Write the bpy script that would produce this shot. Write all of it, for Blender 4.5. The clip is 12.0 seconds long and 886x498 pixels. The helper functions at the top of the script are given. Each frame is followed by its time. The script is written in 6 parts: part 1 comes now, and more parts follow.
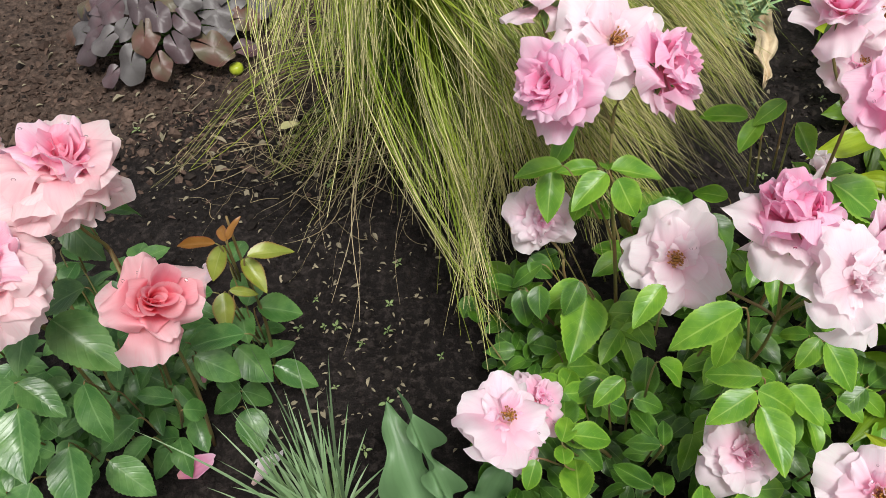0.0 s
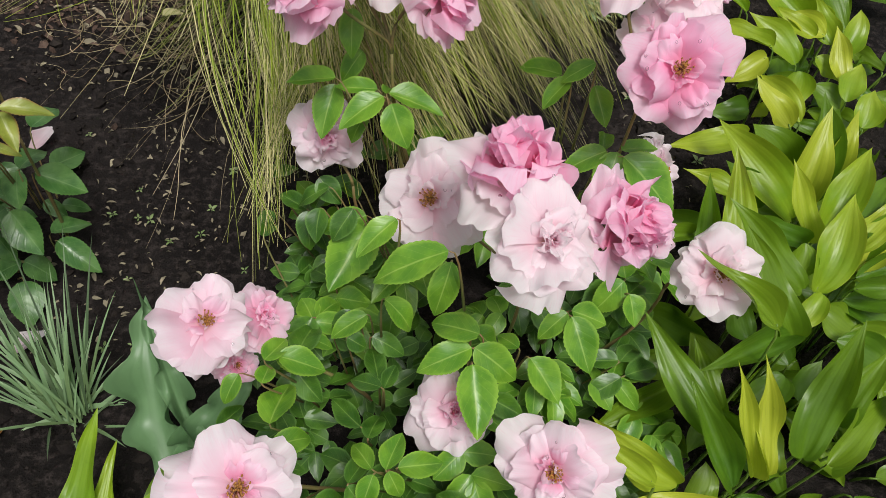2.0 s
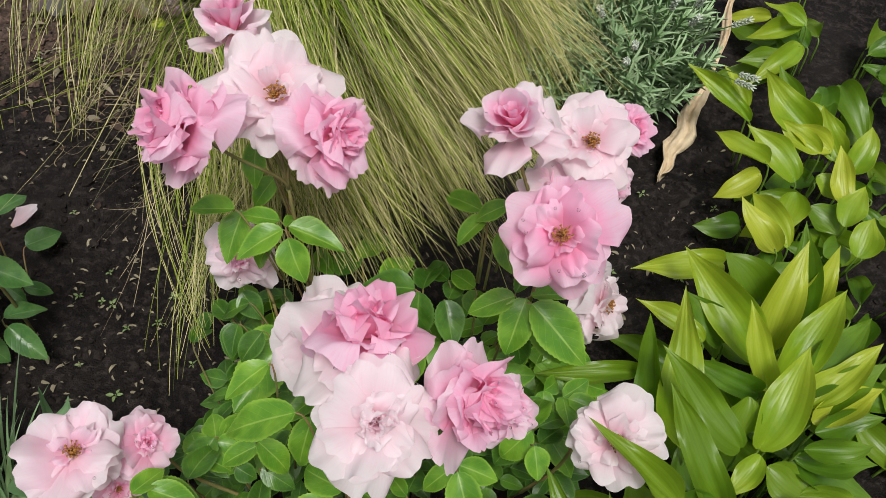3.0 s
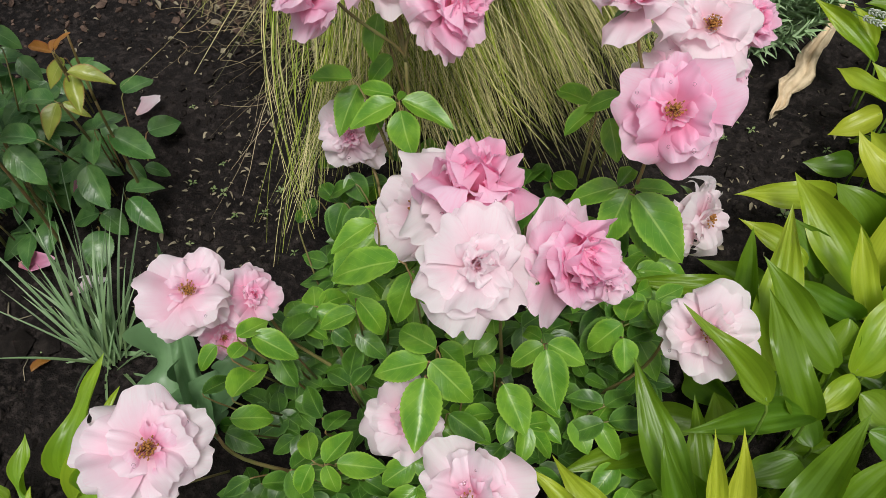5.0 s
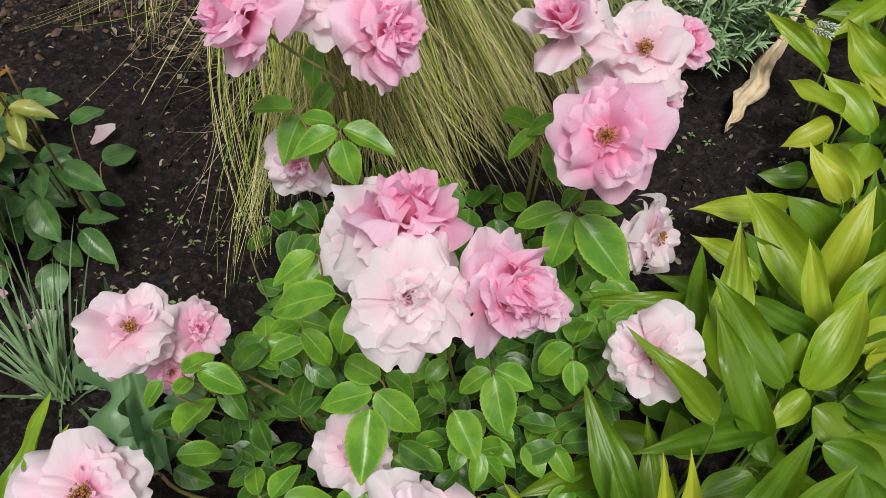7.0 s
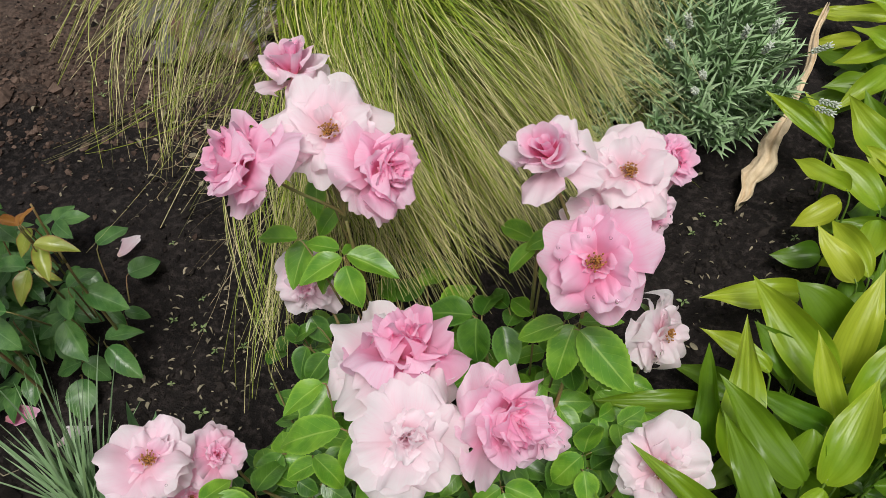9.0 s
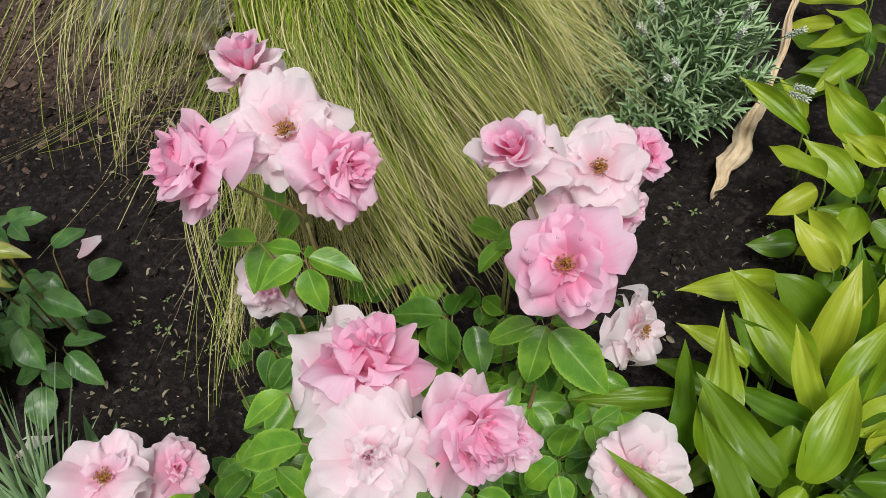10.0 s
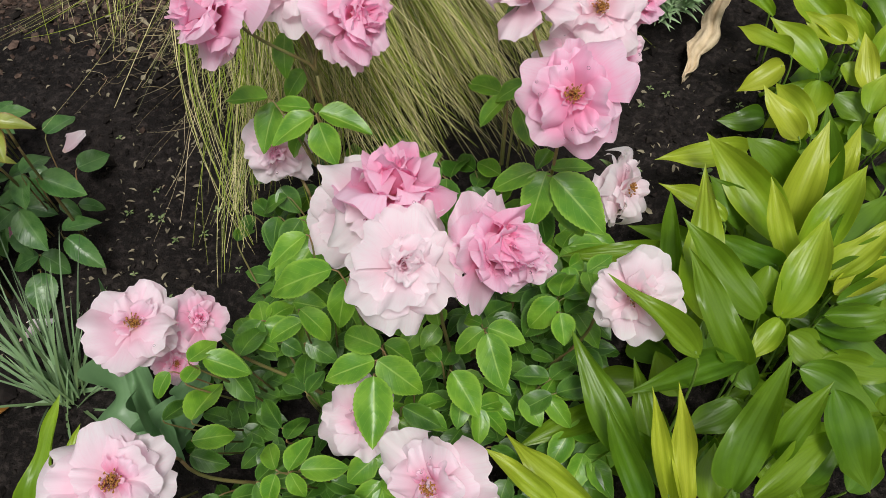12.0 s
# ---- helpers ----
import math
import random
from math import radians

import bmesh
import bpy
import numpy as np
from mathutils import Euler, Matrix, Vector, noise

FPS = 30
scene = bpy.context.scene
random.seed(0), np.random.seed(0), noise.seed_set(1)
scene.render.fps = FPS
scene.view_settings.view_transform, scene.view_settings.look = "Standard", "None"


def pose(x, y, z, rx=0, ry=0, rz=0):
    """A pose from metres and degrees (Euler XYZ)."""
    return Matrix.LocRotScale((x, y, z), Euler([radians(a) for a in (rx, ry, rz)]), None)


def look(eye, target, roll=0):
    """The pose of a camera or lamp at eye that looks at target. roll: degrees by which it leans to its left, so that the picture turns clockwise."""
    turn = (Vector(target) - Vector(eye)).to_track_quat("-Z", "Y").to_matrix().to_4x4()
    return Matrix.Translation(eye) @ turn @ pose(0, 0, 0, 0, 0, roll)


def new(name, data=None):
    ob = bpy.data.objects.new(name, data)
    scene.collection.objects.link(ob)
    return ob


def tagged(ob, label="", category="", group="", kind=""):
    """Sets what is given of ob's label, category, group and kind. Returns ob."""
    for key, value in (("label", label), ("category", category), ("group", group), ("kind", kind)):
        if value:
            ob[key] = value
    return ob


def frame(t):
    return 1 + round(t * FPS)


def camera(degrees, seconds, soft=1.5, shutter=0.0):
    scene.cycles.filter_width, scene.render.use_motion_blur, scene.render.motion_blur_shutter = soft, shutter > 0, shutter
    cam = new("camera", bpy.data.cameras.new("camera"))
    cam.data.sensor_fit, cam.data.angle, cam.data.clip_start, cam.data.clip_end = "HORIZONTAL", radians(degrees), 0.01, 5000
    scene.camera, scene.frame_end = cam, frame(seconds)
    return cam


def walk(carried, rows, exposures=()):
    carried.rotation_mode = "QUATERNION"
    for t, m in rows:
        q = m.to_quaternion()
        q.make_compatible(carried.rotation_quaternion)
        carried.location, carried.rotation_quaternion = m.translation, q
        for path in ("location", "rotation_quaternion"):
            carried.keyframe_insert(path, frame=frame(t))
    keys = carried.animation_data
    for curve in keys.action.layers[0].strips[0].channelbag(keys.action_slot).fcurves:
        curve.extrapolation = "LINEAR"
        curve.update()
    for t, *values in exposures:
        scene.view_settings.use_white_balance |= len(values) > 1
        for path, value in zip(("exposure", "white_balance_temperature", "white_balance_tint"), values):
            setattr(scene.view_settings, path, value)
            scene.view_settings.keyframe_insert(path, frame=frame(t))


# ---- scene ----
cam = camera(56.2, 12.0, soft=0.5)
PATH = [
    (0, (0.073, 0.007, 0.911), (-0.087, 1.284, -0.619), -5.8),
    (0.5, (0.098, -0.117, 0.949), (-0.06, 1.186, -0.56), -3.3),
    (1, (0.1, -0.159, 0.942), (-0.02, 1.14, -0.574), 0.6),
    (1.5, (0.152, -0.136, 0.912), (0.057, 1.116, -0.644), 4.4),
    (2, (0.287, 0.028, 0.856), (0.157, 1.238, -0.731), 6.5),
    (2.5, (0.4, 0.18, 0.816), (0.181, 1.378, -0.771), 6.1),
    (3, (0.423, 0.152, 0.904), (0.075, 1.375, -0.639), 2.9),
    (3.5, (0.419, 0.117, 0.883), (-0.011, 1.321, -0.655), 1.5),
    (3.7, (0.419, 0.105, 0.883), (-0.032, 1.295, -0.66), 1.2),
    (5.3, (0.442, 0.08, 0.864), (-0.092, 1.166, -0.728), -0.1),
    (5.5, (0.444, 0.086, 0.87), (-0.1, 1.17, -0.721), -0.4),
    (6, (0.448, 0.086, 0.873), (-0.112, 1.163, -0.717), -0.9),
    (6.5, (0.451, 0.078, 0.878), (-0.097, 1.169, -0.706), -0.8),
    (7, (0.464, 0.107, 0.873), (-0.033, 1.235, -0.703), -0.1),
    (7.5, (0.472, 0.15, 0.878), (-0.009, 1.3, -0.686), -1.1),
    (7.7, (0.476, 0.162, 0.891), (-0.019, 1.322, -0.661), -1.9),
    (9.3, (0.481, 0.148, 0.925), (-0.14, 1.333, -0.561), -6),
    (9.5, (0.481, 0.151, 0.919), (-0.129, 1.333, -0.574), -5.9),
    (10, (0.48, 0.18, 0.911), (-0.081, 1.359, -0.604), -5.4),
    (10.5, (0.485, 0.199, 0.903), (-0.046, 1.371, -0.629), -5.1),
    (11, (0.484, 0.186, 0.903), (-0.044, 1.338, -0.645), -5.2),
    (11.5, (0.471, 0.12, 0.902), (-0.027, 1.241, -0.678), -4.8),
    (12, (0.462, 0.079, 0.893), (0.045, 1.19, -0.716), -3.2),
]
walk(cam, [(t, look(eye, target, roll)) for t, eye, target, roll in PATH], [(0.0, 0.26), (0.5, 0.17), (1.5, 0.06), (2.5, -0.06), (12.0, -0.06)])

# ---- light: bright overcast day ----
SUN_UP, SUN_TURN = 64, 150
world = bpy.data.worlds.new("sky")
scene.world = world
world.use_nodes = True
sky = world.node_tree.nodes.new("ShaderNodeTexSky")
sky.sky_type, sky.sun_disc = "NISHITA", False
sky.sun_elevation, sky.sun_rotation = radians(SUN_UP), radians(SUN_TURN)
sky.air_density, sky.dust_density, sky.ozone_density = 1.0, 3.0, 1.0
ground_light = world.node_tree.nodes["Background"]
cloud = world.node_tree.nodes.new("ShaderNodeHueSaturation")
cloud.inputs["Saturation"].default_value = 0.22
world.node_tree.links.new(sky.outputs[0], cloud.inputs["Color"])
world.node_tree.links.new(cloud.outputs[0], ground_light.inputs[0])
ground_light.inputs[1].default_value = 0.103
sun = new("sun", bpy.data.lights.new("sun", "SUN"))
sun.data.energy, sun.data.angle, sun.data.color = 2.65, radians(17), (1.0, 0.976, 0.948)
_a, _e = radians(SUN_TURN), radians(SUN_UP)
sun.matrix_world = look((3 * math.sin(_a) * math.cos(_e), 3 * math.cos(_a) * math.cos(_e), 3 * math.sin(_e)), (0, 0, 0))


# ---- materials ----
class Nodes:
    """A short way to write a node tree."""

    def __init__(self, name):
        self.m = bpy.data.materials.new(name)
        self.m.use_nodes = True
        self.t = self.m.node_tree
        self.t.nodes.clear()
        self.out = self.t.nodes.new("ShaderNodeOutputMaterial")

    def add(self, kind, **values):
        n = self.t.nodes.new("ShaderNode" + kind)
        for key, v in values.items():
            if key.startswith("i_"):
                socket = n.inputs[key[2:].replace("_", " ")]
            elif key[0] == "n" and key[1:].isdigit():
                socket = n.inputs[int(key[1:])]
            else:
                if key == "operation":
                    n.operation = v
                elif key == "blend_type":
                    n.blend_type = v
                else:
                    n.interpolation_type = v
                continue
            if isinstance(v, bpy.types.NodeSocket):
                self.t.links.new(v, socket)
            else:
                socket.default_value = v
        return n

    def math(self, op, a, b=0.0, c=0.0):
        return self.add("Math", operation=op, n0=a, n1=b, n2=c).outputs[0]

    def mix(self, f, a, b, blend="MIX"):
        n = self.add("MixRGB", blend_type=blend, n0=f)
        for i, v in ((1, a), (2, b)):
            if isinstance(v, bpy.types.NodeSocket):
                self.t.links.new(v, n.inputs[i])
            else:
                n.inputs[i].default_value = (*v, 1)
        return n.outputs[0]

    def smooth(self, v, lo, hi, a=0.0, b=1.0):
        return self.add("MapRange", interpolation_type="SMOOTHSTEP", n0=v, n1=lo, n2=hi, n3=a, n4=b).outputs[0]

    def noise(self, scale, detail=3.0, vector=None, rough=0.55):
        n = self.add("TexNoise", i_Scale=scale, i_Detail=detail, i_Roughness=rough)
        if vector is not None:
            self.t.links.new(vector, n.inputs["Vector"])
        return n.outputs[0]

    def end(self, shader):
        self.t.links.new(shader, self.out.inputs[0])
        return self.m

    def chance(self):
        a = self.add("ObjectInfo").outputs["Random"]
        b = self.add("NewGeometry").outputs["Random Per Island"]
        return self.math("FRACT", self.math("ADD", a, b))


def sheen(n, colour, light, rough, through_it, height=None, strength=0.2, dist=0.001, spec=0.5):
    """A thin living surface: a gloss coat over colour that lets some light through."""
    p = n.add("BsdfPrincipled", i_Base_Color=colour, i_Roughness=rough)
    p.inputs["Specular IOR Level"].default_value = spec
    tr = n.add("BsdfTranslucent", i_Color=light)
    if height is not None:
        b = n.add("Bump", i_Strength=strength, i_Distance=dist, i_Height=height)
        n.t.links.new(b.outputs[0], p.inputs["Normal"])
    return n.end(n.add("MixShader", n0=through_it, n1=p.outputs[0], n2=tr.outputs[0]).outputs[0])


def leaf_material(name, dark, mid, vein, glow, rough=0.36, veins=7.0, slant=2.2, bump=0.13, edge=None, through_it=0.15):
    n = Nodes(name)
    uv = n.add("SeparateXYZ", n0=n.add("UVMap").outputs[0])
    u, v = uv.outputs[0], uv.outputs[1]
    side = n.math("MULTIPLY", n.math("ABSOLUTE", n.math("SUBTRACT", u, 0.5)), 2.0)
    pos = n.add("NewGeometry").outputs["Position"]
    wob = n.math("MULTIPLY", n.noise(60, 2, pos), 0.35)
    phase = n.math("ADD", n.math("SUBTRACT", n.math("MULTIPLY", v, veins), n.math("MULTIPLY", side, slant)), wob)
    wave = n.math("ABSOLUTE", n.math("SUBTRACT", n.math("FRACT", phase), 0.5))
    line = n.smooth(wave, 0.0, 0.06, 1.0, 0.0)
    rib = n.smooth(side, 0.02, 0.07, 1.0, 0.0)
    lines = n.math("MAXIMUM", n.math("MULTIPLY", line, 0.35), rib)
    base = n.mix(n.smooth(n.noise(45, 4, pos), 0.35, 0.7), dark, mid)
    chance = n.chance()
    base = n.mix(n.math("MULTIPLY", chance, 0.4), base, [c * 0.7 for c in dark])
    base = n.mix(n.smooth(n.noise(210, 2, pos), 0.62, 0.75, 0.0, 0.22), base, [c * 1.35 for c in mid])
    if edge:
        base = n.mix(n.smooth(side, 0.75, 1.0, 0.0, 0.7), base, edge)
    base = n.mix(n.math("MULTIPLY", lines, 0.45), base, vein)
    h = n.math("ADD", n.math("MULTIPLY", n.smooth(wave, 0.0, 0.2), 0.5), n.math("MULTIPLY", n.noise(400, 2, pos), 0.35))
    r = n.math("ADD", n.math("MULTIPLY", n.noise(30, 2, pos), 0.22), rough - 0.1)
    return sheen(n, base, n.mix(0.5, base, glow), r, through_it, h, bump, 0.0012)


LEAF_LIGHT = leaf_material("rose_leaf_light", (0.09, 0.25, 0.018), (0.2, 0.395, 0.03), (0.42, 0.58, 0.13), (0.45, 0.7, 0.02), edge=(0.27, 0.46, 0.05))
# Lower rose leaves: a deeper green, with under-canopy shade darkened into the colour.
LEAF_SHADED = leaf_material("rose_leaf_shaded", (0.034, 0.108, 0.010), (0.088, 0.21, 0.018), (0.23, 0.37, 0.08), (0.2, 0.42, 0.02), edge=(0.13, 0.26, 0.05), through_it=0.07)
LEAF_DARK = leaf_material("rose_leaf_dark", (0.048, 0.142, 0.03), (0.13, 0.262, 0.07), (0.21, 0.34, 0.13), (0.18, 0.4, 0.04), rough=0.33, bump=0.2, edge=(0.1, 0.21, 0.05), through_it=0.1)
LEAF_YOUNG = leaf_material("rose_leaf_young", (0.2, 0.25, 0.03), (0.32, 0.36, 0.06), (0.36, 0.38, 0.14), (0.3, 0.4, 0.05), edge=(0.22, 0.07, 0.03))
LEAF_RED = leaf_material("rose_leaf_red", (0.28, 0.13, 0.025), (0.36, 0.16, 0.03), (0.3, 0.16, 0.06), (0.4, 0.12, 0.03), edge=(0.2, 0.05, 0.03))


def ribbed_material(name, dark, mid, yellow, glow, ribs, rough=0.4):
    n = Nodes(name)
    uv = n.add("SeparateXYZ", n0=n.add("UVMap").outputs[0])
    u, v = uv.outputs[0], uv.outputs[1]
    pos = n.add("NewGeometry").outputs["Position"]
    wave = n.math("ABSOLUTE", n.math("SUBTRACT", n.math("FRACT", n.math("MULTIPLY", u, ribs)), 0.5))
    side = n.math("MULTIPLY", n.math("ABSOLUTE", n.math("SUBTRACT", u, 0.5)), 2.0)
    base = n.mix(n.smooth(n.noise(28, 4, pos), 0.3, 0.7), dark, mid)
    chance = n.chance()
    base = n.mix(n.smooth(chance, 0.25, 1.0, 0.0, 0.78), base, yellow)
    base = n.mix(n.smooth(v, 0.2, 1.0, 0.0, 0.35), base, yellow)
    base = n.mix(n.smooth(wave, 0.0, 0.25, 0.16, 0.0), base, [c * 0.8 for c in dark])
    base = n.mix(n.smooth(side, 0.92, 1.0, 0.0, 0.35), base, yellow)
    base = n.mix(n.smooth(n.noise(160, 3, pos), 0.66, 0.78, 0.0, 0.35), base, [c * 0.6 for c in dark])
    h = n.math("ADD", n.smooth(wave, 0.0, 0.4), n.math("MULTIPLY", n.noise(300, 2, pos), 0.3))
    return sheen(n, base, n.mix(0.5, base, glow), n.math("ADD", n.math("MULTIPLY", n.noise(40, 2, pos), 0.2), rough - 0.1), 0.27, h, 0.09, 0.0013)


HOSTA = ribbed_material("hosta_leaf", (0.17, 0.31, 0.012), (0.27, 0.405, 0.02), (0.53, 0.56, 0.05), (0.55, 0.78, 0.01), 11)
# Greener hosta leaves, darkened in colour for the shade low in the clumps.
HOSTA_GREEN_SHADED = ribbed_material("hosta_leaf_green_shaded", (0.055, 0.14, 0.009), (0.105, 0.222, 0.012), (0.19, 0.3, 0.015), (0.36, 0.66, 0.01), 11)
HOSTA_MID = ribbed_material("hosta_leaf_mid", (0.11, 0.25, 0.012), (0.19, 0.36, 0.018), (0.37, 0.49, 0.03), (0.45, 0.72, 0.01), 11)
TULIP = ribbed_material("tulip_leaf", (0.13, 0.255, 0.11), (0.17, 0.315, 0.14), (0.22, 0.37, 0.17), (0.12, 0.3, 0.1), 7, 0.42)


def petal_material(name, heart, body, rim, gold=0.4):
    n = Nodes(name)
    uv = n.add("SeparateXYZ", n0=n.add("UVMap").outputs[0])
    u, v = uv.outputs[0], uv.outputs[1]
    pos = n.add("NewGeometry").outputs["Position"]
    chance = n.chance()
    blot = n.math("MULTIPLY", n.math("SUBTRACT", n.noise(38, 3, pos), 0.5), 0.7)
    along = n.math("ADD", n.math("ADD", v, blot), n.math("MULTIPLY", n.math("SUBTRACT", chance, 0.5), 0.35))
    base = n.mix(n.smooth(along, 0.15, 0.65), heart, body)
    base = n.mix(n.smooth(along, 0.55, 1.05), base, rim)
    base = n.mix(n.smooth(v, 0.0, 0.2, gold, 0.0), base, (0.85, 0.62, 0.3))
    stretched = n.add("CombineXYZ", n0=n.math("MULTIPLY", u, 46.0), n1=n.math("MULTIPLY", v, 3.5), n2=n.math("MULTIPLY", chance, 30.0)).outputs[0]
    streak = n.noise(1.0, 3, stretched)
    base = n.mix(n.smooth(streak, 0.45, 0.75, 0.0, 0.3), base, heart)
    base = n.mix(n.smooth(n.noise(85, 4, pos), 0.55, 0.75, 0.0, 0.3), base, body)
    h = n.math("ADD", n.math("MULTIPLY", streak, 0.6), n.math("MULTIPLY", n.noise(120, 3, pos), 0.8))
    return sheen(n, base, n.mix(0.15, base, heart), 0.5, 0.52, h, 0.3, 0.001, 0.3)


PETAL = {
    "deep": petal_material("petal_deep_pink", (0.975, 0.31, 0.535), (0.985, 0.455, 0.675), (0.99, 0.67, 0.835)),
    "pink": petal_material("petal_pink", (0.975, 0.42, 0.63), (0.985, 0.56, 0.745), (0.99, 0.76, 0.89)),
    "mid": petal_material("petal_soft_pink", (0.965, 0.47, 0.65), (0.98, 0.655, 0.795), (0.985, 0.83, 0.91)),
    "pale": petal_material("petal_pale_pink", (0.965, 0.66, 0.765), (0.98, 0.81, 0.88), (0.985, 0.91, 0.945)),
    "white": petal_material("petal_blush_white", (0.975, 0.72, 0.79), (0.985, 0.855, 0.9), (0.99, 0.935, 0.95)),
    "blend": petal_material("petal_two_toned", (0.95, 0.36, 0.555), (0.97, 0.57, 0.725), (0.97, 0.83, 0.905)),
    "core": petal_material("petal_rose_heart", (0.96, 0.25, 0.42), (0.97, 0.42, 0.57), (0.98, 0.62, 0.74)),
    "salmon": petal_material("petal_salmon", (0.94, 0.19, 0.3), (0.96, 0.35, 0.43), (0.975, 0.55, 0.59)),
    "blush": petal_material("petal_salmon_pale", (0.96, 0.36, 0.44), (0.97, 0.54, 0.585), (0.98, 0.72, 0.745)),
    "peach": petal_material("petal_peach_pink", (0.95, 0.5, 0.58), (0.97, 0.70, 0.735), (0.975, 0.84, 0.84)),
}


def plain_material(name, a, b, scale=40, rough=0.7, bump=0.4, fine=300, dist=0.001, spec=0.4, spread=0.5):
    n = Nodes(name)
    pos = n.add("NewGeometry").outputs["Position"]
    base = n.mix(n.smooth(n.noise(scale, 5, pos), 0.35, 0.68), a, b)
    base = n.mix(n.math("MULTIPLY", n.chance(), spread), base, [c * 0.55 for c in a])
    p = n.add("BsdfPrincipled", i_Base_Color=base, i_Roughness=rough)
    p.inputs["Specular IOR Level"].default_value = spec
    bm = n.add("Bump", i_Strength=bump, i_Distance=dist, i_Height=n.noise(fine, 4, pos))
    n.t.links.new(bm.outputs[0], p.inputs["Normal"])
    return n.end(p.outputs[0])


CANE = plain_material("rose_cane", (0.2, 0.2, 0.065), (0.3, 0.17, 0.08), 25, 0.5)
STALK = plain_material("leaf_stalk", (0.12, 0.22, 0.03), (0.17, 0.27, 0.04), 30, 0.45, spread=0.3)
SEPAL = plain_material("rose_calyx", (0.1, 0.2, 0.04), (0.15, 0.26, 0.06), 60, 0.5)
STAMEN = plain_material("stamen", (0.52, 0.25, 0.05), (0.27, 0.1, 0.025), 900, 0.7)
HUSK = plain_material("dry_husk", (0.76, 0.61, 0.41), (0.56, 0.43, 0.27), 45, 0.75, 0.8, 160, 0.003)
LEAF_PURPLE = plain_material("heuchera_leaf", (0.13, 0.1, 0.105), (0.115, 0.05, 0.06), 30, 0.42, 0.5, 120, 0.002, 0.5, 0.85)
LEAF_MAUVE = plain_material("heuchera_leaf_grey", (0.15, 0.14, 0.135), (0.1, 0.085, 0.085), 30, 0.46, 0.5, 120, 0.002, 0.45, 0.5)
LEAF_BROWN = plain_material("heuchera_leaf_brown", (0.13, 0.06, 0.045), (0.11, 0.105, 0.06), 30, 0.42, 0.5, 120, 0.002, 0.45, 0.5)
BARK = plain_material("bark_chip", (0.14, 0.085, 0.06), (0.075, 0.048, 0.038), 70, 0.85, spread=0.8)
LITTER = plain_material("dry_litter", (0.36, 0.31, 0.21), (0.22, 0.2, 0.13), 70, 0.8, spread=0.9)
CLOD = plain_material("soil_crumb", (0.014, 0.0115, 0.0105), (0.036, 0.029, 0.025), 60, 0.9, 0.8, 500, 0.002, 0.12)
DRYCLOD = plain_material("dry_soil_crumb", (0.075, 0.05, 0.039), (0.19, 0.13, 0.1), 60, 0.95, 0.8, 500, 0.002, 0.1, 0.8)
SEEDLING = plain_material("seedling", (0.16, 0.24, 0.08), (0.26, 0.32, 0.14), 90, 0.5)
FRUIT = plain_material("green_fruit", (0.42, 0.52, 0.03), (0.5, 0.55, 0.06), 50, 0.35)
DRYLEAF = plain_material("yellowed_leaf", (0.62, 0.56, 0.28), (0.5, 0.5, 0.22), 60, 0.6)
LAVENDER = plain_material("lavender_leaf", (0.3, 0.46, 0.22), (0.5, 0.64, 0.4), 40, 0.7, spread=0.3, spec=0.15)
SPIKE = plain_material("lavender_spike", (0.66, 0.7, 0.6), (0.5, 0.56, 0.46), 90, 0.8, spread=0.25)


def grass_material(name, low, mid, dry, split=0.5, gap_shade=0.22):
    n = Nodes(name)
    uv = n.add("SeparateXYZ", n0=n.add("UVMap").outputs[0])
    chance = n.chance()
    where = n.math("ADD", uv.outputs[1], n.math("MULTIPLY", n.math("SUBTRACT", chance, 0.5), 0.75))
    base = n.mix(n.smooth(where, 0.05, split), low, mid)
    base = n.mix(n.smooth(where, split, 1.05), base, dry)
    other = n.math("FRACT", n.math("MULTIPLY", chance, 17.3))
    # Some strands are coloured much darker to stand for shade between the others.
    base = n.mix(n.smooth(other, 0.5, 1.0, 0.0, 0.85), base, [c * gap_shade for c in mid])
    return sheen(n, base, base, 0.5, 0.3)


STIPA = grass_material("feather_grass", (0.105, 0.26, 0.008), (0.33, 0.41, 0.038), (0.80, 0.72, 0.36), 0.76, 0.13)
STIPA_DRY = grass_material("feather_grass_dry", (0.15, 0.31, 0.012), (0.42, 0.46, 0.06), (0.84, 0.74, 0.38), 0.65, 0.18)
WISP = grass_material("withered_grass", (0.3, 0.23, 0.12), (0.46, 0.37, 0.2), (0.62, 0.52, 0.32), 0.5, 0.35)
TUFT = grass_material("tuft_blade", (0.19, 0.29, 0.12), (0.25, 0.4, 0.19), (0.38, 0.53, 0.3))


